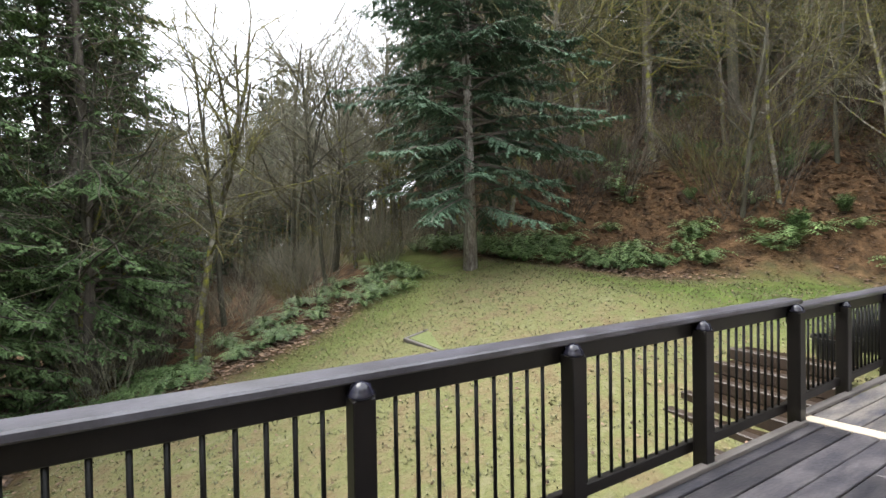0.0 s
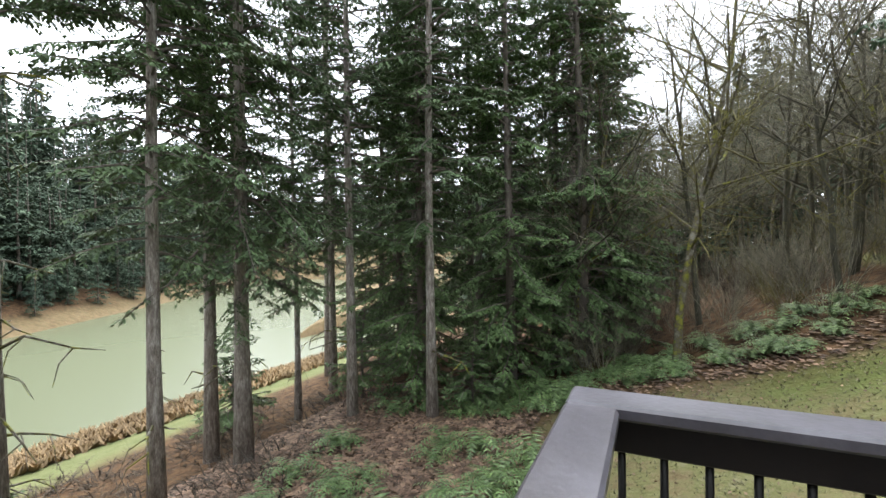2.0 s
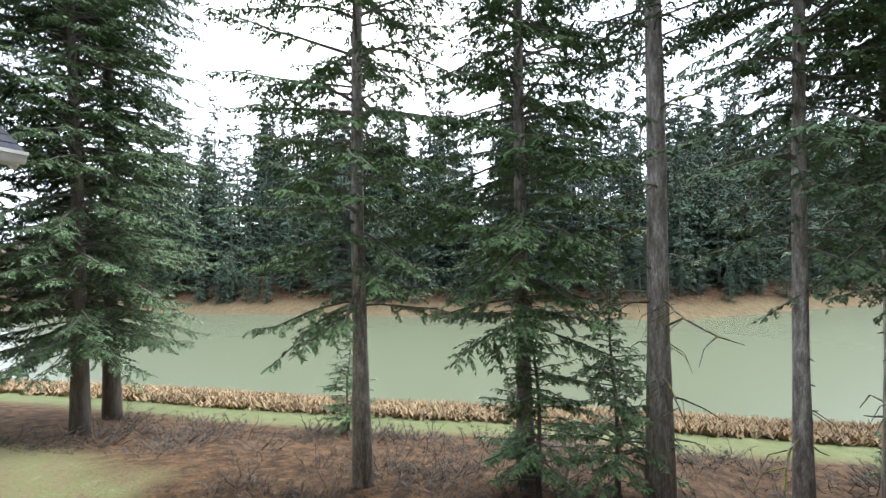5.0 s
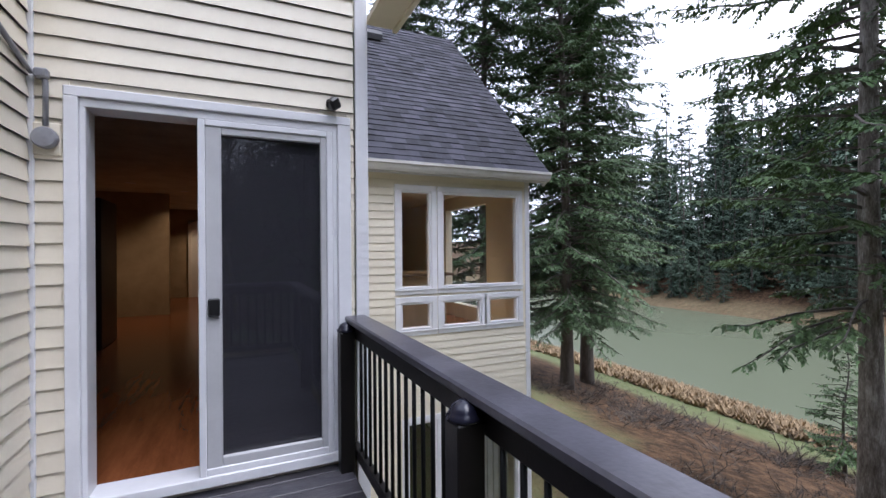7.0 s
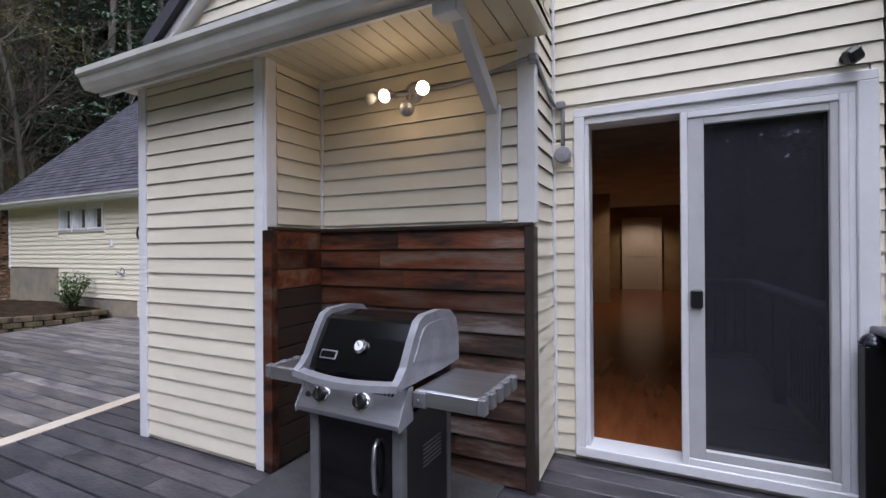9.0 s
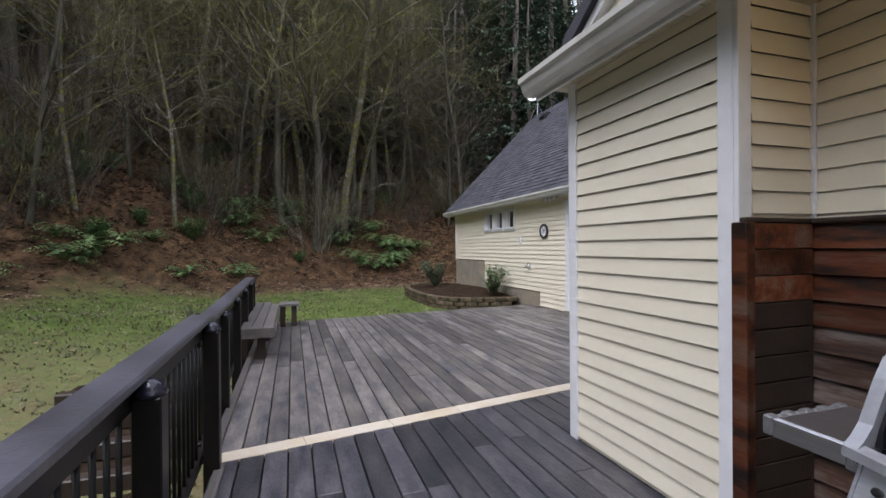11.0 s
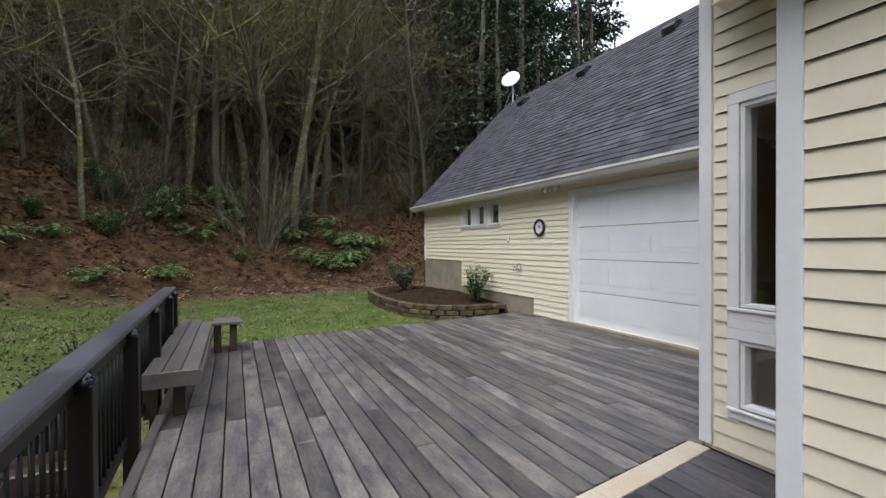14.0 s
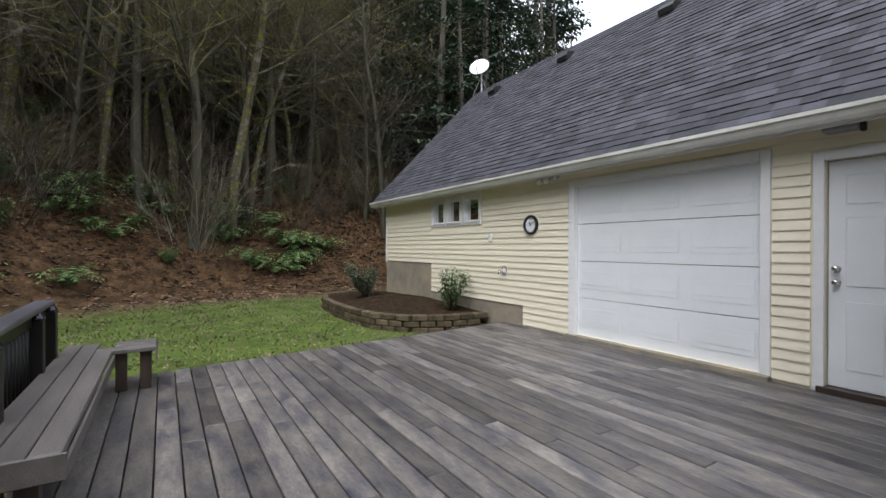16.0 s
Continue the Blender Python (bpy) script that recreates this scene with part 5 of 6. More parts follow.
places = [(tr.uniform(-13, 13), tr.uniform(28, 52), tr.uniform(0.4, 0.9), tr.uniform(0, 6)) for i in range(120)]
forest("wood_forest", "small dark conifers deep in the bare wood", far_kind, places, 3)


def undergrowth():
    """Bare brush too dense to count, over the hill and in the wood."""
    r = random.Random(55)
    kinds = []
    for i in range(3):
        o = brush("understorey_sample", "", 60 + i, 2.6 + 0.7 * i, 18)
        kinds.append(([tuple(v.co) for v in o.data.vertices], [tuple(f.vertices) for f in o.data.polygons]))
        me = o.data
        bpy.data.objects.remove(o)
        bpy.data.meshes.remove(me)
    for nm, lab, mat, count, seed in (("brush_understorey", "dense tangle of bare brown brush on the hill", TWIG, 170, 1), ("moss_understorey", "mossy yellow-green stems among the brush on the hill", MOSSTWIG, 55, 7), ("mossy_understorey", "tangle of pale lichen-grey bare stems in the wood", PALETWIG, 110, 2)):
        r = random.Random(seed)
        vs, fs, k, n = [], [], 0, 0
        while n < count:
            if nm != "mossy_understorey":
                x, y = r.uniform(9, 30), r.uniform(-12, 24)
                if not 2.6 < hill_reach(x, y) < 15 or (x < 16 and y < -2.5):
                    continue
            else:
                x, y = r.uniform(-3, 10), r.uniform(13.6, 26)
            V, F = kinds[n % 3]
            a, sc = r.uniform(0, 6.28), r.uniform(0.6, 1.35) * (0.6 if x < 9 else 1.0)
            v = np.array(V) * sc
            c, q = math.cos(a), math.sin(a)
            vs.append(np.stack([v[:, 0] * c - v[:, 1] * q + x, v[:, 0] * q + v[:, 1] * c + y, v[:, 2] + ground_z(x, y)], 1))
            fs += [tuple(i + k for i in f) for f in F]
            k += len(V)
            n += 1
        o = Build()
        o.v, o.f = np.concatenate(vs).tolist(), fs
        tagged(part(nm, o, mat), lab, "undergrowth", kind="stuff")


undergrowth()

ferns = [fern("sword_fern", 80 + i, 0.62 + 0.08 * i) for i in range(2)]
k = 0
for i in range(1000):
    zone = i % 7
    if zone < 2:
        t = tr.random()
        if tr.random() < 0.5:
            continue
        x, y = -5 + 10.5 * t, 12.4 + 0.28 * min(0, -5 + 10.5 * t) + tr.uniform(-0.7, 2.2)
    elif zone < 4:
        x, y = tr.uniform(5.5, 15), tr.uniform(8, 16)
        if not 0.1 < hill_reach(x, y) < 2.4:
            continue
    elif zone == 4 or zone == 6:
        x, y = tr.uniform(12, 21), tr.uniform(-4, 12)
        if not 1.5 < hill_reach(x, y) < 5.5 or noise.noise(Vector((x * 0.5, y * 0.5, 2))) < -0.05:
            continue
    else:
        x, y = tr.uniform(-7, -2.4), tr.uniform(5, 12)
        if tr.random() < 0.72:
            continue
    if x < 15 and y < -1.5:
        continue
    if k < 2:
        plant(ferns[k], x, y, tr.uniform(0, 6), tr.uniform(0.6, 1.25))
    else:
        again(ferns[k % 2], x, y, tr.uniform(0, 6), tr.uniform(0.6, 1.25) * (0.75 if zone < 2 else 1.2 if 2 <= zone < 4 else 1.35 if zone in (4, 6) else 1.0))
    k += 1


def litter_stuff():
    """Fallen leaves on lawn and forest floor."""
    r = random.Random(9)
    b = Build()
    n = 0
    while n < 70000:
        if n % 4 == 0:
            x, y = r.uniform(-6, 10), r.uniform(2.6, 13)
        elif n % 4 < 3:
            x, y = r.uniform(9.5, 25), r.uniform(-7, 15)
        else:
            x, y = r.uniform(-9, -3), r.uniform(4, 13)
        lit = ground_cover(x, y)[0]
        if r.random() > 0.16 + 0.84 * lit or (-1.2 < x < 9.7 and -4 < y < 2.6) or (x < 14.5 and y < -1.0):
            n += 1
            continue
        z = ground_z(x, y) + 0.012 + 0.02 * r.random()
        s, a = r.uniform(0.015, 0.034) * (1 + 1.5 * lit), r.uniform(0, 6.283)
        c, q = math.cos(a) * s, math.sin(a) * s
        k = len(b.v)
        b.v += [(x + c, y + q, z + r.uniform(-.01, .03)), (x - q * .7, y + c * .7, z + r.uniform(0, .03)), (x - c, y - q, z + r.uniform(-.01, .03)), (x + q * .7, y - c * .7, z + r.uniform(0, .02))]
        b.f += [(k, k + 1, k + 2), (k, k + 2, k + 3)]
        n += 1
    tagged(part("leaf_litter", b, LEAFLITTER), "scattered brown fallen leaves", "leaves", kind="stuff")


litter_stuff()


def tuft_stuff(name, label, mat, count, zone, height, seed):
    """Small tufts of three blades each."""
    r = random.Random(seed)
    b = Build()
    n = 0
    while n < count:
        x, y = zone(r)
        n += 1
        if -1.2 < x < 9.8 and -4 < y < 2.5:
            continue
        c = ground_cover(x, y)
        if name == "lawn_tufts" and c[0] > 0.5:
            continue
        z = ground_z(x, y) - 0.005
        for q in range(3):
            a, h, w = r.uniform(0, 6.283), height * r.uniform(0.5, 1.2), height * 0.22
            k = len(b.v)
            lx, ly = math.cos(a) * h * 0.7, math.sin(a) * h * 0.7
            b.v += [(x - math.sin(a) * w, y + math.cos(a) * w, z), (x + math.sin(a) * w, y - math.cos(a) * w, z), (x + lx, y + ly, z + h * r.uniform(0.5, 1))]
            b.f.append((k, k + 1, k + 2))
    tagged(part(name, b, mat), label, "grass", kind="stuff")


tuft_stuff("lawn_tufts", "short mossy lawn grass", GRASSB, 26000, lambda r: (r.uniform(-5, 13), r.uniform(2.6, 12)) if r.random() < 0.7 else (r.uniform(9.6, 18), r.uniform(-2, 8)), 0.05, 3)
tuft_stuff("bank_grass", "bent dry straw grass along the lake bank", DRYGRASS, 26000, lambda r: (r.uniform(-18.6, -15.9) + 0.5 * math.sin(r.random() * 9), r.uniform(-26, 22)), 0.3, 4)


def scrub():
    """Low brown scrub on the slope between house and lake."""
    r = random.Random(66)
    o = brush("scrub_sample", "", 91, 0.75, 16)
    V, F = [tuple(v.co) for v in o.data.vertices], [tuple(f.vertices) for f in o.data.polygons]
    me = o.data
    bpy.data.objects.remove(o)
    bpy.data.meshes.remove(me)
    vs, fs, k, n = [], [], 0, 0
    while n < 240:
        x, y = r.uniform(-13, -6.5), r.uniform(-11, 12)
        if y < -4 and x > -9:
            continue
        a, sc = r.uniform(0, 6.28), r.uniform(0.35, 0.85)
        v = np.array(V) * sc * np.array([1.9, 1.9, 0.7])
        c, q = math.cos(a), math.sin(a)
        vs.append(np.stack([v[:, 0] * c - v[:, 1] * q + x, v[:, 0] * q + v[:, 1] * c + y, v[:, 2] + ground_z(x, y)], 1))
        fs += [tuple(i + k for i in f) for f in F]
        k += len(V)
        n += 1
    b = Build()
    b.v, b.f = np.concatenate(vs).tolist(), fs
    tagged(part("low_scrub", b, TWIG), "low tangled brown scrub on the slope", "undergrowth", kind="stuff")


scrub()

# ---- grill nook ----
def wood_panel():
    r = random.Random(4)
    p = empty("wood_heat_shield", "stained and weathered redwood planks behind the grill", "wood panel", at=(1.3, NOOK_Y, 0))
    inv = Matrix.Translation((-1.3, -NOOK_Y, 0))
    x0, x1 = NOOK_X + 0.03, 2.0
    rows = 12
    h = 1.40 / rows
    for i in range(rows):
        z = 0.01 + h * i
        cuts = [x0, x1]
        if i % 2 or i > 8:
            cuts = [x0, r.uniform(x0 + 0.35, x1 - 0.4), x1]
        for a, b in zip(cuts, cuts[1:]):
            t = r.uniform(0.0, 0.006)
            grey = i < 8 and (a < 0.9 or r.random() < 0.4)
            q = Build().add([inv @ Vector(v) for v in ((a + .001, NOOK_Y + .018, z), (b - .001, NOOK_Y + .018, z), (b - .001, NOOK_Y + .050 + t, z + .003), (a + .001, NOOK_Y + .050 + t, z + .003), (a + .001, NOOK_Y + .018, z + h), (b - .001, NOOK_Y + .018, z + h), (b - .001, NOOK_Y + .034, z + h), (a + .001, NOOK_Y + .034, z + h))],
                            [(3, 2, 1, 0), (4, 5, 6, 7), (2, 3, 7, 6), (1, 2, 6, 5), (3, 0, 4, 7)])
            part("plank", q, GREYWOOD if grey else REDWOOD, p)
        q = Build().box(1.985, NOOK_Y + 0.05, z + 0.004, 2.012, 0.03, z + h - 0.002, inv, 0.003)
        part("side_plank", q, DARKWOOD if i < 9 else REDWOOD, p)
    part("cap_strip", Build().box(NOOK_X - 0.012, NOOK_Y + 0.018, 1.412, 2.03, NOOK_Y + 0.066, 1.432, inv, 0.003).box(1.98, NOOK_Y + 0.06, 1.412, 2.05, 0.075, 1.432, inv, 0.003), DARKWOOD, p)
    part("end_post", Build().box(NOOK_X - 0.02, NOOK_Y - 0.03, 0.0, NOOK_X + 0.03, NOOK_Y + 0.062, 1.412, inv, 0.004), DARKWOOD, p)
    part("end_post", Build().box(1.975, 0.03, 0.0, 2.045, 0.085, 1.412, inv, 0.004), REDWOOD, p)


wood_panel()


def grill():
    g = empty("gas_grill", "black and stainless two-burner gas grill with folding side tables", "grill", at=(1.115, 0.22, 0.02))
    g.matrix_world = Matrix.Translation((1.115, 0.22, 0.02)) @ Matrix.Rotation(radians(178), 4, "Z")
    # local frame: x to the grill's right, front towards -y
    turn = Matrix.Rotation(radians(90), 4, "Z")
    prof = [(-0.232, 0.755), (-0.212, 0.80), (-0.158, 0.895), (-0.118, 0.958), (-0.085, 0.974), (0.05, 0.982), (0.15, 0.965), (0.205, 0.91), (0.225, 0.755)]
    lid = part("lid", Build().prism(prof, -0.236, 0.236, turn), ENAMEL, g, "glossy black enamel lid")
    cap = [(-0.292, 0.735), (-0.296, 0.755), (-0.265, 0.775), (-0.232, 0.81), (-0.205, 0.86), (-0.168, 0.925), (-0.130, 0.978), (-0.085, 0.998), (0.05, 1.005), (0.15, 0.992), (0.212, 0.945), (0.236, 0.87), (0.238, 0.745), (0.06, 0.735)]
    for sg in (-1, 1):
        a, b = sorted((sg * 0.238, sg * 0.272))
        end = part("lid_end_cap", Build().prism(cap, a, b, turn), CASTGREY, lid, "grey cast end cap")
        a, b = sorted((sg * 0.272, sg * 0.278))
        inner = [(0.02 + (y - 0.02) * 0.80, 0.855 + (z - 0.855) * 0.72) for y, z in cap[3:13]]
        part("raised_rib", Build().prism(inner, a, b, turn), CASTGREY, end)
    bow = [(-0.272 + 0.544 * k / 10, -0.288 - 0.03 * math.sin(math.pi * k / 10), 0.744 - 0.012 * math.sin(math.pi * k / 10)) for k in range(11)]
    hnd = Build()
    for x, y, z in bow:
        hnd.v += [(x, y - 0.012, z - 0.014), (x, y + 0.03, z - 0.012), (x, y + 0.03, z + 0.02), (x, y - 0.008, z + 0.012)]
    for k in range(len(bow) - 1):
        for j in range(4):
            q, w = 4 * k + j, 4 * k + (j + 1) % 4
            hnd.f.append((q, w, w + 4, q + 4))
    part("lid_handle", hnd, CASTGREY, lid, "broad grey curved handle")
    slope = pose(0, 0, 0, 59, 0, 0)
    th_m = Matrix.Translation((0.012, -0.182, 0.858)) @ slope
    th = part("thermometer", Build().lathe([(0.031, 0), (0.031, 0.012), (0.026, 0.018)], 24, th_m), CHROME, lid, "round chrome thermometer")
    part("dial_face", Build().lathe([(0.022, 0.0185), (0.022, 0.0195)], 20, th_m), WHITE, th)
    part("dial_needle", Build().box(-0.002, -0.004, 0.0196, 0.002, 0.018, 0.0206, th_m @ pose(0, 0, 0, 0, 0, 35)), BLACK, th)
    badge_m = Matrix.Translation((-0.145, -0.206, 0.815)) @ slope
    badge = part("badge", Build().box(-0.045, -0.02, 0.0, 0.045, 0.02, 0.007, badge_m, 0.002), CASTGREY, lid, "small plain metal badge")
    part("badge_field", Build().box(-0.039, -0.014, 0.007, 0.039, 0.014, 0.009, badge_m), ENAMEL, badge)
    part("firebox", Build().prism([(-0.20, 0.75), (-0.17, 0.62), (0.17, 0.62), (0.215, 0.75)], -0.245, 0.245, turn), ENAMEL, g)
    panel = part("control_panel", Build().prism([(-0.19, 0.715), (-0.212, 0.718), (-0.282, 0.597), (-0.278, 0.578), (-0.262, 0.574), (-0.19, 0.60)], -0.262, 0.262, turn), STEEL, g, "brushed stainless control panel")
    for sg in (-1, 1):
        a, b = sorted((sg * 0.2625, sg * 0.27))
        part("panel_end", Build().prism([(-0.18, 0.725), (-0.215, 0.725), (-0.288, 0.597), (-0.282, 0.572), (-0.18, 0.59)], a, b, turn), CASTGREY, panel)
    face = lambda x, t: Matrix.Translation((x, -0.212 - 0.070 * t, 0.718 - 0.121 * t)) @ pose(0, 0, 0, 60, 0, 0)
    for x in (-0.148, 0.066):
        mm = face(x, 0.55)
        part("knob_bezel", Build().lathe([(0.038, 0), (0.038, 0.005), (0.032, 0.008)], 24, mm), CHROME, panel)
        knob = part("knob", Build().lathe([(0.027, 0.008), (0.026, 0.030), (0.021, 0.034)], 20, mm), BLACK, panel, "black knob with chrome ring")
        part("knob_grip", Build().box(-0.005, -0.024, 0.03, 0.005, 0.024, 0.044, mm @ pose(0, 0, 0, 0, 0, 25), 0.002), CHROME, knob)
    part("igniter_button", Build().lathe([(0.012, 0), (0.012, 0.012), (0.007, 0.015)], 14, face(-0.215, 0.60)), BLACK, panel)
    for i in range(6):
        part("letter_bar", Build().box(-0.007, -0.008 if i else -0.010, 0.0, 0.007, 0.008, 0.002, face(0.115 + i * 0.0175, 0.2), 0.0005), BLACK, panel)
    for i in range(4):
        part("print_line", Build().box(-0.045, -0.0012, 0.0, 0.045 - 0.012 * (i % 3), 0.0012, 0.001, face(-0.16, 0.1 + 0.05 * i)), GREYPAINT, panel)
    for sg in (-1, 1):
        a, b = sorted((sg * 0.275, sg * 0.545))
        t = part("side_table", Build().box(a, -0.165, 0.702, b, 0.195, 0.712, None, 0.003).box(a, -0.178, 0.650, b, -0.166, 0.712, None, 0.003).box(a, 0.183, 0.660, b, 0.195, 0.701, None, 0.003), STEEL, g, "stained stainless side table")
        edge = Build()
        for k in range(9):
            y = -0.182 + 0.042 * k
            out = 0.580 if k % 2 == 0 else 0.566
            a, b = sorted((sg * 0.545, sg * out))
            edge.box(a, y, 0.650 if k % 2 == 0 else 0.668, b, y + 0.042, 0.716, None, 0.006)
        part("table_edge", edge, GREYPAINT, t, "scalloped grey plastic edge with tool notches")
        a, b = sorted((sg * 0.272, sg * 0.33))
        part("table_bracket", Build().box(a, -0.19, 0.645, b, -0.166, 0.708, None, 0.004), GREYPAINT, g)
        part("bolt", Build().lathe([(0.007, 0), (0.007, 0.004), (0.004, 0.006)], 12, Matrix.Translation((sg * 0.30, -0.19, 0.675)) @ pose(0, 0, 0, 90, 0, 0)), CHROME, g)
    for x in (-0.245, 0.195):
        part("leg", Build().box(x, -0.225, 0.05, x + 0.05, -0.185, 0.60, None, 0.004), GREYPAINT, g)
        part("leg", Build().box(x, 0.16, 0.05, x + 0.05, 0.20, 0.60, None, 0.004), GREYPAINT, g)
    sidep = part("cabinet_side", Build().box(0.231, -0.184, 0.08, 0.243, 0.159, 0.60, None, 0.003), BLACK, g)
    part("cabinet_side", Build().box(-0.243, -0.184, 0.08, -0.231, 0.159, 0.60, None, 0.003), BLACK, g)
    part("cabinet_back", Build().box(-0.23, 0.15, 0.08, 0.23, 0.159, 0.60), BLACK, g)
    for k in range(6):
        part("vent_slot", Build().box(0.243, -0.06, 0.34 + k * 0.018, 0.246, 0.10, 0.347 + k * 0.018, None, 0.001), GREYPAINT, sidep)
    door = part("door", Build().box(-0.19, -0.222, 0.09, 0.19, -0.204, 0.575, None, 0.006), ENAMEL, g, "black enamel cabinet door")
    part("door_handle", Build().tube([(0.13, -0.222, 0.28), (0.13, -0.25, 0.30), (0.13, -0.258, 0.39), (0.13, -0.25, 0.48), (0.13, -0.222, 0.50)], 0.010, 8), STEEL, door, "vertical steel handle", smooth=True)
    part("bottom_shelf", Build().box(-0.24, -0.2, 0.06, 0.24, 0.17, 0.079, None, 0.003), BLACK, g)
    for x in (-0.22, 0.22):
        for y in (-0.205, 0.18):
            part("wheel", Build().lathe([(0.02, -0.012), (0.03, -0.008), (0.034, 0), (0.03, 0.008), (0.02, 0.012)], 16, Matrix.Translation((x, y, 0.034)) @ pose(0, 0, 0, 0, 90, 0)), BLACK, g)


grill()
tagged(part("paving_slab", Build().box(0.72, -0.34, 0.002, 1.96, 0.55, 0.02, None, 0.006), SLATE), "grey fibre mat under the grill", "mat")


def flood_light():
    f = empty("flood_light", "lit twin flood light with a motion sensor on the siding", "flood light", at=(1.275, NOOK_Y + 0.02, 2.235))
    part("base", Build().lathe([(0.062, 0), (0.062, 0.015), (0.045, 0.035), (0.02, 0.042)], 20, pose(0, 0, 0, -90, 0, 0)), CASTGREY, f, smooth=True)
    for i, (dx, dz, on) in enumerate(((0.115, -0.02, True), (-0.125, -0.015, True), (0.215, -0.02, False))):
        tip = Vector((dx, 0.10, dz))
        part("arm", Build().tube([(0, 0.02, 0), (dx * 0.5, 0.05, dz), tuple(tip)], 0.012, 8), CASTGREY, f, smooth=True)
        d = Vector((dx * 1.0, 0.9, -0.45)).normalized()
        mm = Matrix.Translation(tip) @ d.to_track_quat("Z", "Y").to_matrix().to_4x4()
        head = part("lamp_head", Build().lathe([(0.018, -0.03), (0.028, 0.0), (0.036, 0.035), (0.040, 0.055)], 18, mm), CASTGREY, f, smooth=True)
        part("bulb", Build().lathe([(0.038, 0.05), (0.037, 0.062), (0.026, 0.074), (0.006, 0.08)], 18, mm), LAMPON if on else GUTTER, head, "lit bulb" if on else "unlit bulb", smooth=True)
        if on:
            lamp("flood_bulb_light", (1.275 + tip.x, NOOK_Y + 0.02 + tip.y + 0.10, 2.235 + tip.z - 0.06), 0.55, (1.0, 0.68, 0.36), 0.04)
    part("sensor", Build().lathe([(0.02, -0.02), (0.04, 0.0), (0.045, 0.03), (0.03, 0.05), (0.005, 0.058)], 16, Matrix.Translation((0, 0.08, -0.115)) @ pose(0, 0, 0, -110, 0, 0)).tube([(0, 0.03, -0.02), (0, 0.07, -0.07), (0, 0.075, -0.11)], 0.012, 8), CASTGREY, f, smooth=True)


flood_light()


def conduit():
    c = empty("electric_conduit", "grey conduit and round junction box on the siding", "conduit", at=(0.5, FLOOR_Y, 1.86))
    q = Matrix.Translation((-0.5, -FLOOR_Y, -1.86))
    y = NOOK_Y + 0.03
    run = [(1.23, y, 2.235), (1.05, y, 2.235), (0.9, y, 2.245), (0.60, y + 0.01, 2.30), (0.55, y + 0.0, 2.30), (0.545, y - 0.06, 2.29), (0.545, FLOOR_Y + 0.12, 2.20), (0.54, FLOOR_Y + 0.05, 2.18), (0.50, FLOOR_Y + 0.04, 2.18), (0.49, FLOOR_Y + 0.035, 2.14), (0.49, FLOOR_Y + 0.035, 1.93)]
    part("pipe", Build().tube([q @ Vector(p) for p in run], 0.012, 10), CASTGREY, c, smooth=True)
    for p in ((0.55, y, 2.30), (0.50, FLOOR_Y + 0.04, 2.18)):
        part("elbow_fitting", Build().box(p[0] - 0.025, p[1] - 0.022, p[2] - 0.025, p[0] + 0.03, p[1] + 0.022, p[2] + 0.022, q, 0.008), CASTGREY, c)
    part("back_plate", Build().box(0.435, FLOOR_Y + 0.012, 1.79, 0.545, FLOOR_Y + 0.026, 1.95, q, 0.006), SIDING, c)
    part("junction_box", Build().lathe([(0.05, 0), (0.052, 0.03), (0.045, 0.045), (0.0, 0.047)], 24, q @ Matrix.Translation((0.49, FLOOR_Y + 0.026, 1.87)) @ pose(0, 0, 0, -90, 0, 0)), CASTGREY, c, "round grey junction box", smooth=False)


conduit()
br = empty("roof_brace", "cream painted diagonal brace under the porch eave", "brace")
part("brace_post", Build().box(0.735, NOOK_Y + 0.017, 1.44, 0.815, NOOK_Y + 0.055, 2.08, None, 0.004), WHITE, br)
part("brace_arm", Build().prism([(-0.36, 2.02), (-0.36, 2.12), (0.16, 2.46), (0.24, 2.42)], -0.81, -0.75, Matrix.Rotation(radians(90), 4, "Z")), WHITE, br)
part("brace_block", Build().box(0.72, 0.16, 2.30, 0.84, 0.25, 2.42, None, 0.006), WHITE, br)

sc = empty("security_camera", "small black wall camera above the sliding door", "camera", at=(-0.865, FLOOR_Y + 0.02, 2.21))
part("mount", Build().lathe([(0.025, 0), (0.025, 0.01), (0.012, 0.016), (0.012, 0.03)], 14, pose(0, 0, 0, -90, 0, 0)), BLACK, sc)
part("camera_body", Build().box(-0.035, 0.0, -0.035, 0.035, 0.06, 0.035, Matrix.Translation((0, 0.03, 0)) @ pose(0, 0, 0, -15, 35, 15), 0.012), BLACK, sc)


# ---- garage wall fittings ----
def on_garage(x, z):
    return Matrix.Translation((x, GY + 0.018, z))


ck = empty("wall_clock", "round white outdoor clock with a black rim", "clock", at=(8.9, GY + 0.018, 1.645))
face = pose(0, 0, 0, -90, 0, 0)
part("rim", Build().lathe([(0.115, 0.0), (0.155, 0.0), (0.16, 0.02), (0.15, 0.04), (0.125, 0.042), (0.118, 0.02), (0.115, 0.0)], 32, face, False), BLACK, ck)
part("dial", Build().lathe([(0.122, 0.005), (0.122, 0.018)], 32, face), DOORWHITE, ck)
part("hour_hand", Build().box(-0.006, 0.02, -0.02, 0.006, 0.023, 0.06, pose(0, 0, 0, 0, 40, 0)), BLACK, ck)
part("minute_hand", Build().box(-0.004, 0.024, -0.02, 0.004, 0.027, 0.095, pose(0, 0, 0, 0, -60, 0)), BLACK, ck)
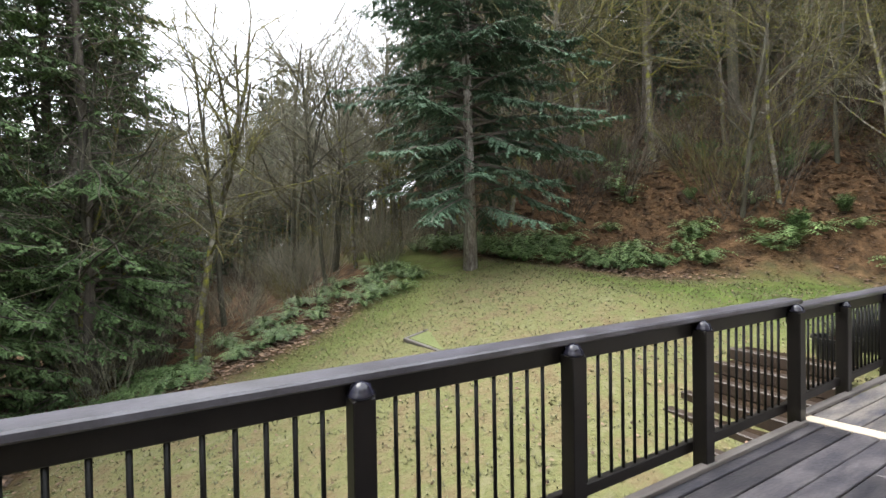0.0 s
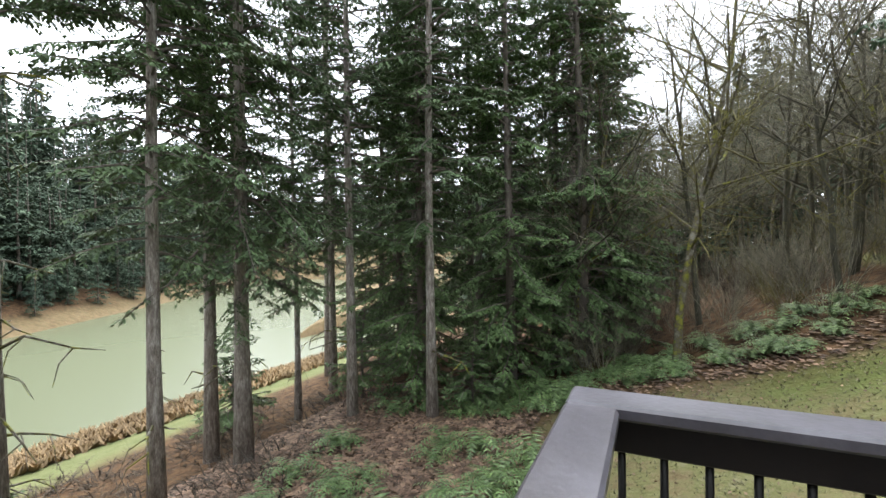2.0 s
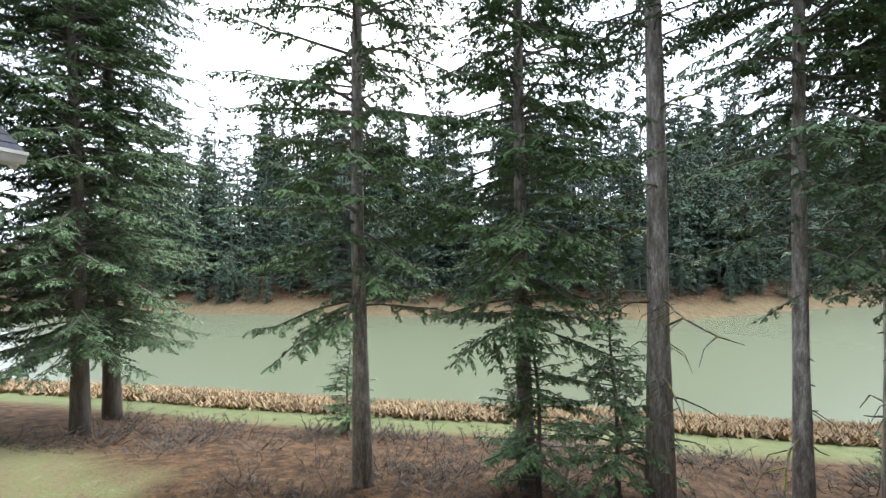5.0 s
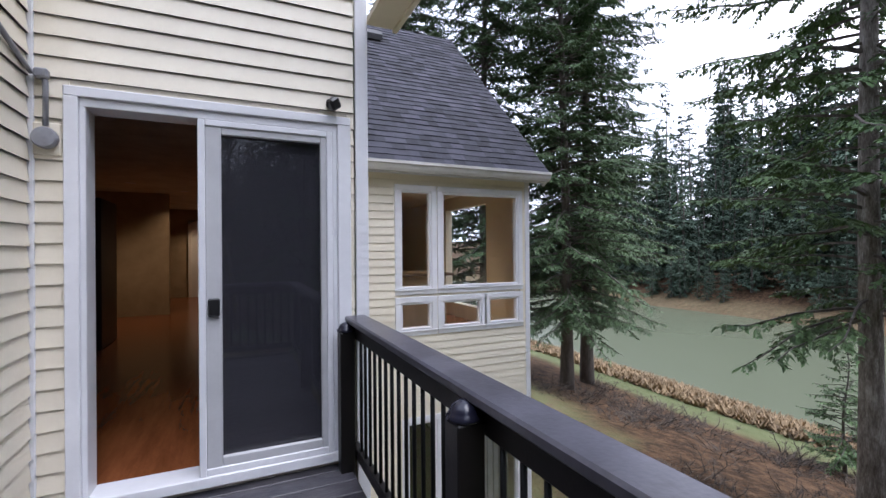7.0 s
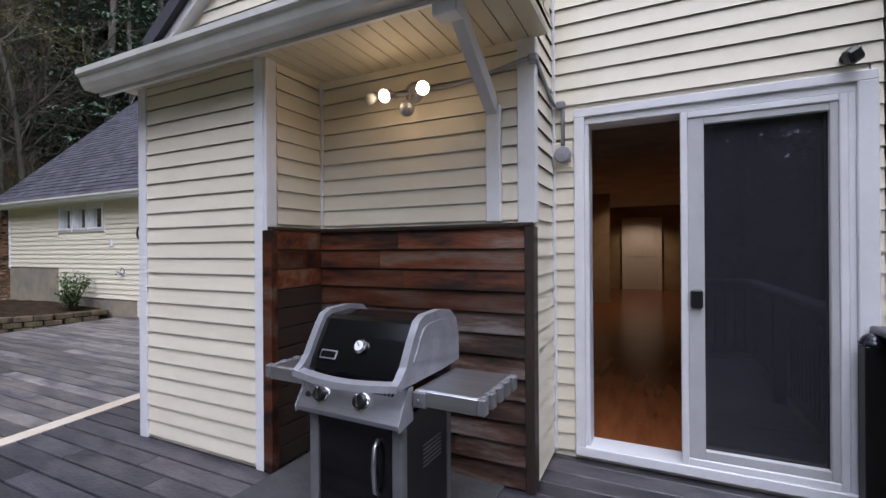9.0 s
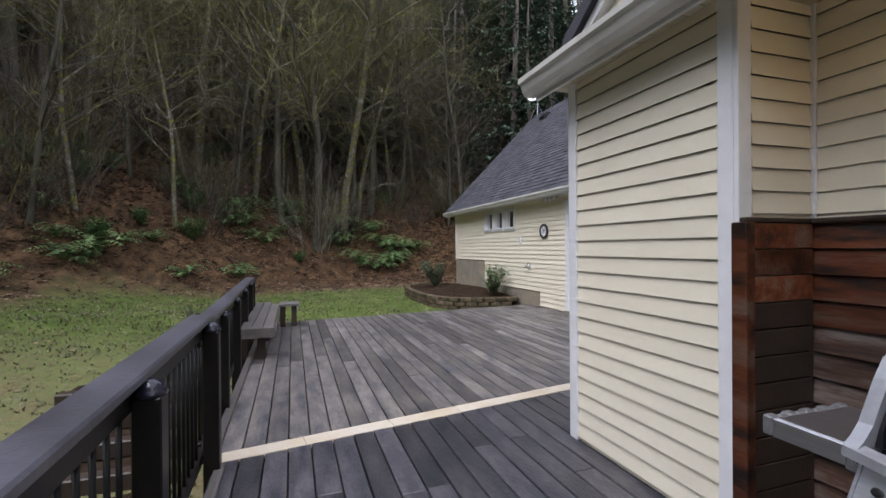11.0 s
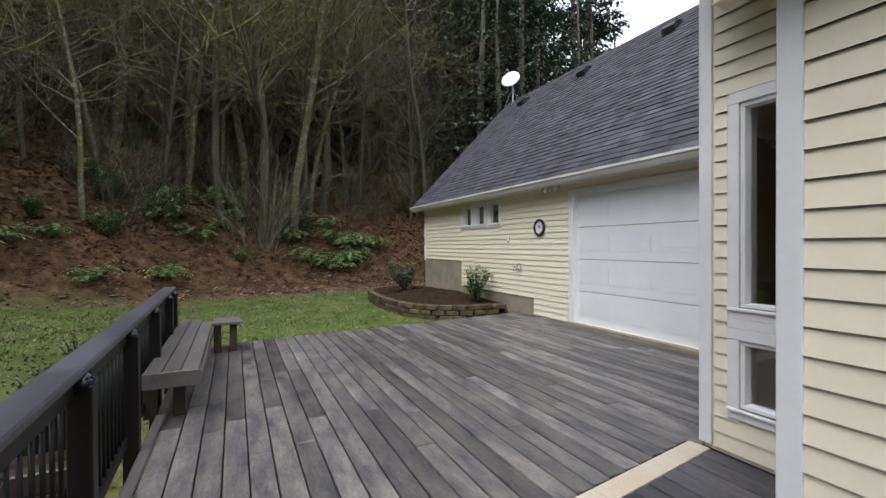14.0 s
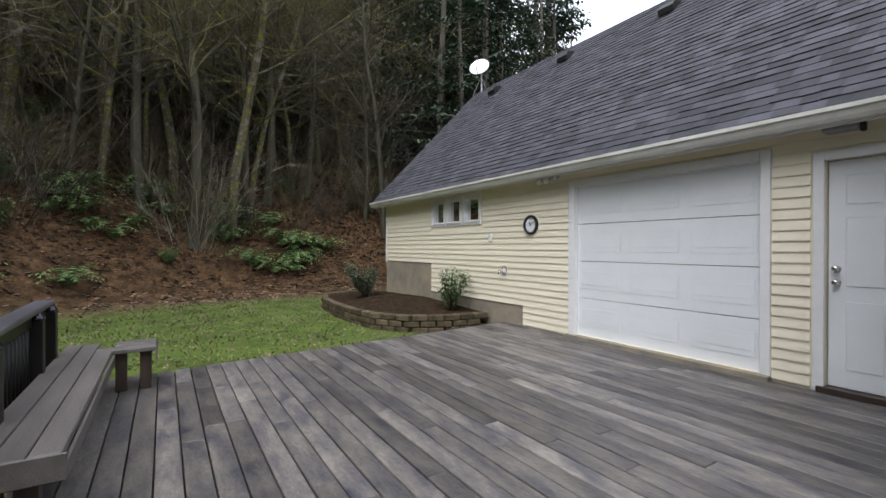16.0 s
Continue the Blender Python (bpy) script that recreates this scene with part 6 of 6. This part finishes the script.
for k in range(12):
    part("hour_mark", Build().box(-0.004, 0.018, 0.095, 0.004, 0.021, 0.112, pose(0, 0, 0, 0, 30 * k, 0)), BLACK, ck)
ob = empty("outlet_box", "small white covered outlet on the garage siding", "outlet", at=(9.95, GY + 0.018, 1.46))
part("cover", Build().box(-0.045, 0, -0.07, 0.045, 0.03, 0.07, None, 0.008), WHITE, ob)
hb = empty("hose_faucet", "brass hose faucet with a coiled wire on the garage wall", "faucet", at=(9.55, GY + 0.018, 0.86))
part("plate", Build().box(-0.07, 0, -0.05, 0.07, 0.02, 0.05, None, 0.006), WHITE, hb)
part("spout", Build().tube([(0.03, 0.02, 0), (0.03, 0.09, 0.01), (0.03, 0.12, -0.03)], 0.016, 10), CHROME, hb, smooth=True)
part("valve_wheel", Build().lathe([(0.012, 0), (0.035, 0.004), (0.035, 0.014), (0.01, 0.018)], 14, Matrix.Translation((0.03, 0.09, 0.03))), CHROME, hb)
part("cable_loop", Build().tube([(0.06 * math.cos(a) - 0.02, 0.03, 0.06 * math.sin(a) + 0.04) for a in [k * 0.5 for k in range(13)]], 0.006, 6), BLACK, hb, smooth=True)
gl = empty("eave_flood_light", "twin flood light under the garage eave, off", "flood light", at=(8.35, GY + 0.1, 2.30))
part("base", Build().box(-0.10, -0.02, 0.0, 0.12, 0.05, 0.04, None, 0.01), CASTGREY, gl)
for x in (-0.12, 0.03, 0.16):
    part("lamp_head", Build().lathe([(0.02, -0.03), (0.035, 0.0), (0.048, 0.05)], 16, Matrix.Translation((x, 0.10, -0.02)) @ pose(0, 0, 0, -110, 0, 0)), GUTTER, gl, smooth=True)
gs = empty("door_light", "grey box lamp under the garage eave beside the side door", "lamp", at=(5.05, GY + 0.1, 2.27))
part("lamp_box", Build().box(-0.12, -0.04, 0.0, 0.12, 0.10, 0.06, None, 0.01), CASTGREY, gs)
part("sensor", Build().box(-0.16, 0.02, -0.03, -0.12, 0.07, 0.05, None, 0.01), BLACK, gs)

# on the roofs
for nm, x, s in (("roof_vent", 13.1, 4.25), ("roof_vent", 10.6, 4.25), ("roof_vent", 8.2, 4.25)):
    dv = Vector((0, -3.43, 3.54)).normalized()
    p = Vector((x, -2.93, 2.46)) + dv * s
    v = empty(nm, "low black metal vent on the shingle roof", "roof vent", at=p, group="roof vents")
    part("hood", Build().prism([(-0.16, -0.10), (0.16, 0.06), (0.16, 0.14), (-0.10, 0.10), (-0.17, 0.0)], -0.14, 0.14, Matrix.Rotation(radians(-90), 4, "Z")), BLACK, v)
v = empty("roof_vent", "low black metal vent on the wing roof", "roof vent", at=Vector((-2.6, -3.28, 2.42)) + Vector((0, -3.22, 3.33)).normalized() * 3.9, group="roof vents")
part("hood", Build().prism([(-0.16, -0.10), (0.16, 0.06), (0.16, 0.14), (-0.10, 0.10), (-0.17, 0.0)], -0.14, 0.14, Matrix.Rotation(radians(-90), 4, "Z")), BLACK, v)
ds = empty("satellite_dish", "white satellite dish on a tripod at the roof ridge", "satellite dish", at=(14.3, -6.3, 6.0))
dm = Matrix.Translation((0, 0.05, 0.62)) @ Vector((-0.55, 0.75, 0.45)).to_track_quat("Z", "Y").to_matrix().to_4x4()
part("reflector", Build().lathe([(0.02, 0.0), (0.15, 0.015), (0.24, 0.045), (0.30, 0.075), (0.30, 0.085), (0.24, 0.055), (0.15, 0.027), (0.02, 0.012)], 28, dm), DOORWHITE, ds, smooth=True)
part("feed_arm", Build().tube([dm @ Vector((0, -0.3, 0.07)), dm @ Vector((0, -0.25, 0.3)), dm @ Vector((0, -0.02, 0.42))], 0.012, 8), CASTGREY, ds)
part("feed_horn", Build().box(-0.04, -0.05, 0.38, 0.04, 0.05, 0.46, dm, 0.01), BLACK, ds)
part("mast", Build().tube([(0, 0, -0.1), (0, 0, 0.55), (0, 0.05, 0.62)], 0.02, 10), CASTGREY, ds)
for a in (0.5, 2.6, 4.7):
    part("tripod_leg", Build().tube([(0, 0, 0.4), (0.28 * math.cos(a), 0.28 * math.sin(a), -0.15)], 0.01, 6), CASTGREY, ds)

# white pole frame on the hill
eye, way = Vector((3.68, 1.74, 1.29)), Vector((12.39, -3.57, 4.8))
f = 0.8
while f < 4 and ground_z(*(eye + way * f).xy) < (eye + way * f).z - 0.95 * f:
    f += 0.02
tip = eye + way * f
base_z = ground_z(tip.x, tip.y)
pf = empty("pole_frame", "thin white pole frame standing in the brush", "pole", at=(tip.x, tip.y, base_z))
for dx, dy in ((0.05, 0.25), (-0.08, -0.5), (0.05, -0.58)):
    part("pole", Build().tube([(0, 0, tip.z - base_z), (dx * f, dy * f, ground_z(tip.x + dx * f, tip.y + dy * f) - base_z - 0.1)], 0.03 * f, 8), DOORWHITE, pf)


# ---- garden ----
def planter():
    r = random.Random(12)
    w = empty("planter_wall", "low curved planter of stacked brown concrete blocks", "retaining wall", at=(11.5, -2, -0.2))
    inv = Matrix.Translation((-11.5, 2, 0.2))
    path = [(9.95, -3.1), (10.05, -2.3), (10.35, -1.75), (10.9, -1.42), (11.6, -1.30), (12.6, -1.30), (13.6, -1.38), (14.4, -1.62), (14.8, -2.1), (14.9, -2.8)]
    pts = [Vector((*p, 0)) for p in path]
    lens = [0]
    for a, b in zip(pts, pts[1:]):
        lens.append(lens[-1] + (b - a).length)

    def along(s):
        for i in range(len(pts) - 1):
            if s <= lens[i + 1] or i == len(pts) - 2:
                t = (s - lens[i]) / (lens[i + 1] - lens[i])
                d = (pts[i + 1] - pts[i]).normalized()
                return pts[i].lerp(pts[i + 1], min(t, 1.0)), d
    for row in range(3):
        s = 0.14 * (row % 2)
        while s < lens[-1] - 0.1:
            p, d = along(s + 0.13)
            m = inv @ Matrix(((d.x, -d.y, 0, p.x), (d.y, d.x, 0, p.y), (0, 0, 1, -0.17 + row * 0.105), (0, 0, 0, 1)))
            part("block", Build().box(-0.13, -0.08 + 0.012 * row, 0, 0.13 - r.uniform(0, .008), 0.09, 0.10, m, 0.014), BLOCK, w)
            s += 0.272
    b = Build()
    ring = [p + Vector((0, -0.05 if abs(p.y) < 2 else 0, 0)) for p in pts]
    base = [(p.x, p.y, 0.08) for p in ring] + [(14.4, -3.2, 0.12), (12.2, -3.2, 0.18), (9.98, -3.2, 0.1)]
    c, nb, rings = Vector((12.6, -2.5, 0.24)), 6 * len(base), 8
    for k in range(rings):
        for i in range(nb):
            a, e = Vector(base[i // 6]), Vector(base[(i // 6 + 1) % len(base)])
            p = a.lerp(e, (i % 6) / 6).lerp(c, k / rings)
            b.v.append((p.x, p.y, p.z + (0.05 * noise.noise(p * 3.1) + 0.03 * noise.noise(p * 9.0) if k else 0.0)))
    b.v.append(tuple(c))
    for k in range(rings - 1):
        for i in range(nb):
            q, w = k * nb + i, k * nb + (i + 1) % nb
            b.f.append((q, w, w + nb, q + nb))
    b.f += [((rings - 1) * nb + i, (rings - 1) * nb + (i + 1) % nb, rings * nb) for i in range(nb)]
    tagged(part("planter_soil", b, SOIL), "dark bare soil in the planter", "soil", kind="structure")


planter()


def leafy_bush(name, label, seed, size, mat, n=1500, leaf=0.04):
    r = random.Random(seed)
    e = empty(name, label, "bush")
    st, lv = Build(), Build()
    for i in range(26):
        a, w = r.uniform(0, 6.283), r.uniform(0.2, 1)
        d = Vector((math.cos(a) * w * 0.7, math.sin(a) * w * 0.7, 1.0)).normalized()
        L = size * r.uniform(0.6, 1.1)
        pts = [d * (L * t) + Vector((r.uniform(-1, 1), r.uniform(-1, 1), 0)) * 0.05 * size * t for t in (0, 0.4, 0.75, 1)]
        st.tube([pts[0] - Vector((0, 0, 0.08)), *pts[1:]], [0.01, 0.007, 0.005, 0.002], 4, False)
        for k in range(n // 26):
            t = r.uniform(0.25, 1.0)
            i2 = min(2, int(t * 3))
            p = pts[i2].lerp(pts[i2 + 1], t * 3 - i2) + Vector((r.uniform(-1, 1), r.uniform(-1, 1), r.uniform(-1, 1))) * 0.08 * size
            spray(lv, r, p, Vector((r.uniform(-1, 1), r.uniform(-1, 1), r.uniform(-0.4, 1))).normalized(), leaf * r.uniform(1, 2), leaf * 0.35, 0.2)
    part("stem_tangle", st, DARKWOOD, e, kind="stuff")
    part("foliage", lv, mat, e, kind="stuff")
    return e


GREYGREEN = material("grey_green_leaves", (0.10, 0.125, 0.07), 0.6, dark=(0.05, 0.065, 0.035), scale=4, rand=0.3, island=True)
LEAFGREEN = material("mid_green_leaves", (0.085, 0.16, 0.045), 0.5, dark=(0.05, 0.09, 0.03), scale=4, rand=0.3, island=True)
leafy_bush("lavender_bush", "grey-green rounded bush in the planter", 1, 0.82, GREYGREEN, 4200, 0.035).location = (13.0, -2.1, 0.12)
leafy_bush("rose_bush", "small leafy rose bush against the garage wall", 2, 0.8, LEAFGREEN, 1800, 0.035).location = (10.65, -2.85, 0.08)
salal = [leafy_bush("salal_bush", "broad-leaved green bush on the slope", 20 + i, 0.85, LEAFGREEN if i else FERN, 1500, 0.065) for i in range(2)]
for ob in salal:
    tagged(ob, group="slope bushes")
sr = random.Random(8)
n = 0
while n < 34:
    x, y = sr.uniform(11, 24), sr.uniform(-3, 13)
    if not 2.2 < hill_reach(x, y) < 9 or (x < 16 and y < -1.5):
        continue
    m = Matrix.Translation((x, y, ground_z(x, y))) @ Matrix.Rotation(sr.uniform(0, 6), 4, "Z") @ Matrix.Scale(sr.uniform(0.5, 1.0), 4)
    if n < 2:
        salal[n].matrix_world = m
    else:
        copy_thing(salal[n % 2], Matrix()).matrix_world = m
    n += 1
for i, (x, y) in enumerate(((6.85, 3.25), (7.6, 3.2))):
    z = ground_z(x, y)
    p = empty("plant_pot", "black plastic plant pot with a small shrub", "plant pot", at=(x, y, z), group="plant pots")
    part("pot", Build().lathe([(0.19, 0.0), (0.25, 0.33), (0.27, 0.335), (0.27, 0.37), (0.235, 0.37), (0.225, 0.31)], 24), BLACK, p)
    part("pot_soil", Build().lathe([(0.226, 0.30), (0.228, 0.315)], 20), SOIL, p)
    b = leafy_bush("potted_shrub", "small sparse shrub growing in a black pot", 50 + i, 0.36, GREYGREEN, 420, 0.03)
    b.location = (x, y, z + 0.31)
st = empty("timber_steps", "weathered timber garden steps beyond the railing", "steps", at=(5.2, 3.4, -0.6))
for i in range(6):
    x = 4.2 + i * 0.36
    part("step_timber", Build().box(x, 2.85, -0.95 + i * 0.135, x + 0.14, 4.15, -0.80 + i * 0.135, Matrix.Translation((-5.2, -3.4, 0.6)), 0.012), DARKWOOD, st)
    part("step_tread", Build().box(x + 0.14, 2.9, -0.95 + i * 0.135, x + 0.40, 4.1, -0.82 + i * 0.135, Matrix.Translation((-5.2, -3.4, 0.6)), 0.01), SOIL, st)
rb = empty("raised_bed", "low mossy timber framed bed on the lawn", "raised bed", at=(3.5, 7.7, -0.74))
rm = Matrix.Rotation(radians(12), 4, "Z") @ Matrix.Rotation(radians(-9), 4, "Y") @ Matrix.Rotation(radians(4), 4, "X")
part("front_timber", Build().box(0, 0, -0.2, 2.9, 0.07, 0.16, rm, 0.01), DARKWOOD, rb)
part("side_timber", Build().box(0, 0.07, -0.2, 0.07, 1.1, 0.16, rm, 0.01), BENCHW, rb)
part("side_timber", Build().box(2.83, 0.07, -0.2, 2.9, 1.1, 0.16, rm, 0.01), BENCHW, rb)
part("back_timber", Build().box(0, 1.1, -0.2, 2.9, 1.17, 0.16, rm, 0.01), BENCHW, rb)
part("moss_top", Build().box(0.072, 0.072, -0.1, 2.828, 1.098, 0.155, rm, 0.02), MOSSTOP, rb)

# ---- things in the rooms ----
def downlight(x, y, z, power):
    d = empty("ceiling_downlight", "small round recessed ceiling light, lit", "downlight", at=(x, y, z), group="downlights")
    part("trim_ring", Build().lathe([(0.05, -0.006), (0.075, -0.006), (0.075, 0.0), (0.05, 0.0)], 20), WHITE, d)
    part("lens", Build().lathe([(0.048, -0.003), (0.048, -0.001)], 20), DOWNLIGHT, d)
    data = bpy.data.lights.new("downlight_bulb", "SPOT")
    data.energy, data.color, data.shadow_soft_size = power, (1.0, 0.66, 0.34), 0.05
    data.spot_size, data.spot_blend = radians(130), 0.6
    new("downlight_bulb", data).location = (x, y, z - 0.02)


downlight(1.3, -7.1, 2.498, 36)
downlight(0.6, -8.0, 2.498, 20)
# extra downlight, added near the hall's end door to brighten it
downlight(0.4, -11.2, 2.498, 45)
downlight(-1.9, -4.6, 2.328, 60)
downlight(-3.3, -5.4, 2.328, 30)
fr = empty("refrigerator", "tall black refrigerator in the hall", "refrigerator", at=(1.35, -5.5, 0.075))
part("body", Build().box(-0.1, -0.4, 0.0, 0.7, 0.4, 1.95, None, 0.01), BLACK, fr)
hd = empty("hall_door", "white panelled door at the end of the hall", "door", at=(0.38, -12.18, 0.075))
part("leaf", Build().box(-0.45, 0, 0, 0.45, 0.05, 2.03, None, 0.006).box(-0.33, 0.05, 0.95, 0.33, 0.06, 1.85, None, 0.006), DOORWHITE, hd)
part("frame", Build().box(-0.53, 0, 0, -0.45, 0.07, 2.1).box(0.45, 0, 0, 0.53, 0.07, 2.1).box(-0.53, 0, 2.03, 0.53, 0.07, 2.1), WHITE, hd)
kt = empty("kitchen_cabinet", "pale wall cabinets and counter in the kitchen", "cabinet", at=(-1.5, -5.5, 0.05))
part("base_unit", Build().box(-0.3, -1.6, 0, 0.3, 1.2, 0.88, None, 0.01), CABINET, kt)
part("wall_unit", Build().box(-0.1, -1.6, 1.35, 0.3, 1.2, 2.2, None, 0.01), CABINET, kt)
part("backsplash", Build().box(0.28, -1.6, 0.92, 0.30, 1.2, 1.35), BLACK, kt)
ct = empty("kitchen_island", "granite topped kitchen island", "island", at=(-2.7, -5.0, 0.05))
part("island_base", Build().box(-0.7, -0.4, 0, 0.7, 0.4, 0.86, None, 0.01), CABINET, ct)
part("granite_top", Build().box(-0.8, -0.5, 0.86, 0.8, 0.5, 0.90, None, 0.008), GRANITE, ct)
cu = Build()
for k in range(14):
    x = -4.05 + k * 0.05
    cu.box(x, -3.86 - 0.03 * (k % 2), -2.5, x + 0.055, -3.83 - 0.03 * (k % 2), -0.75)
tagged(part("window_curtain", cu, CURTAIN), "grey hanging curtain behind the lower window", "curtain")
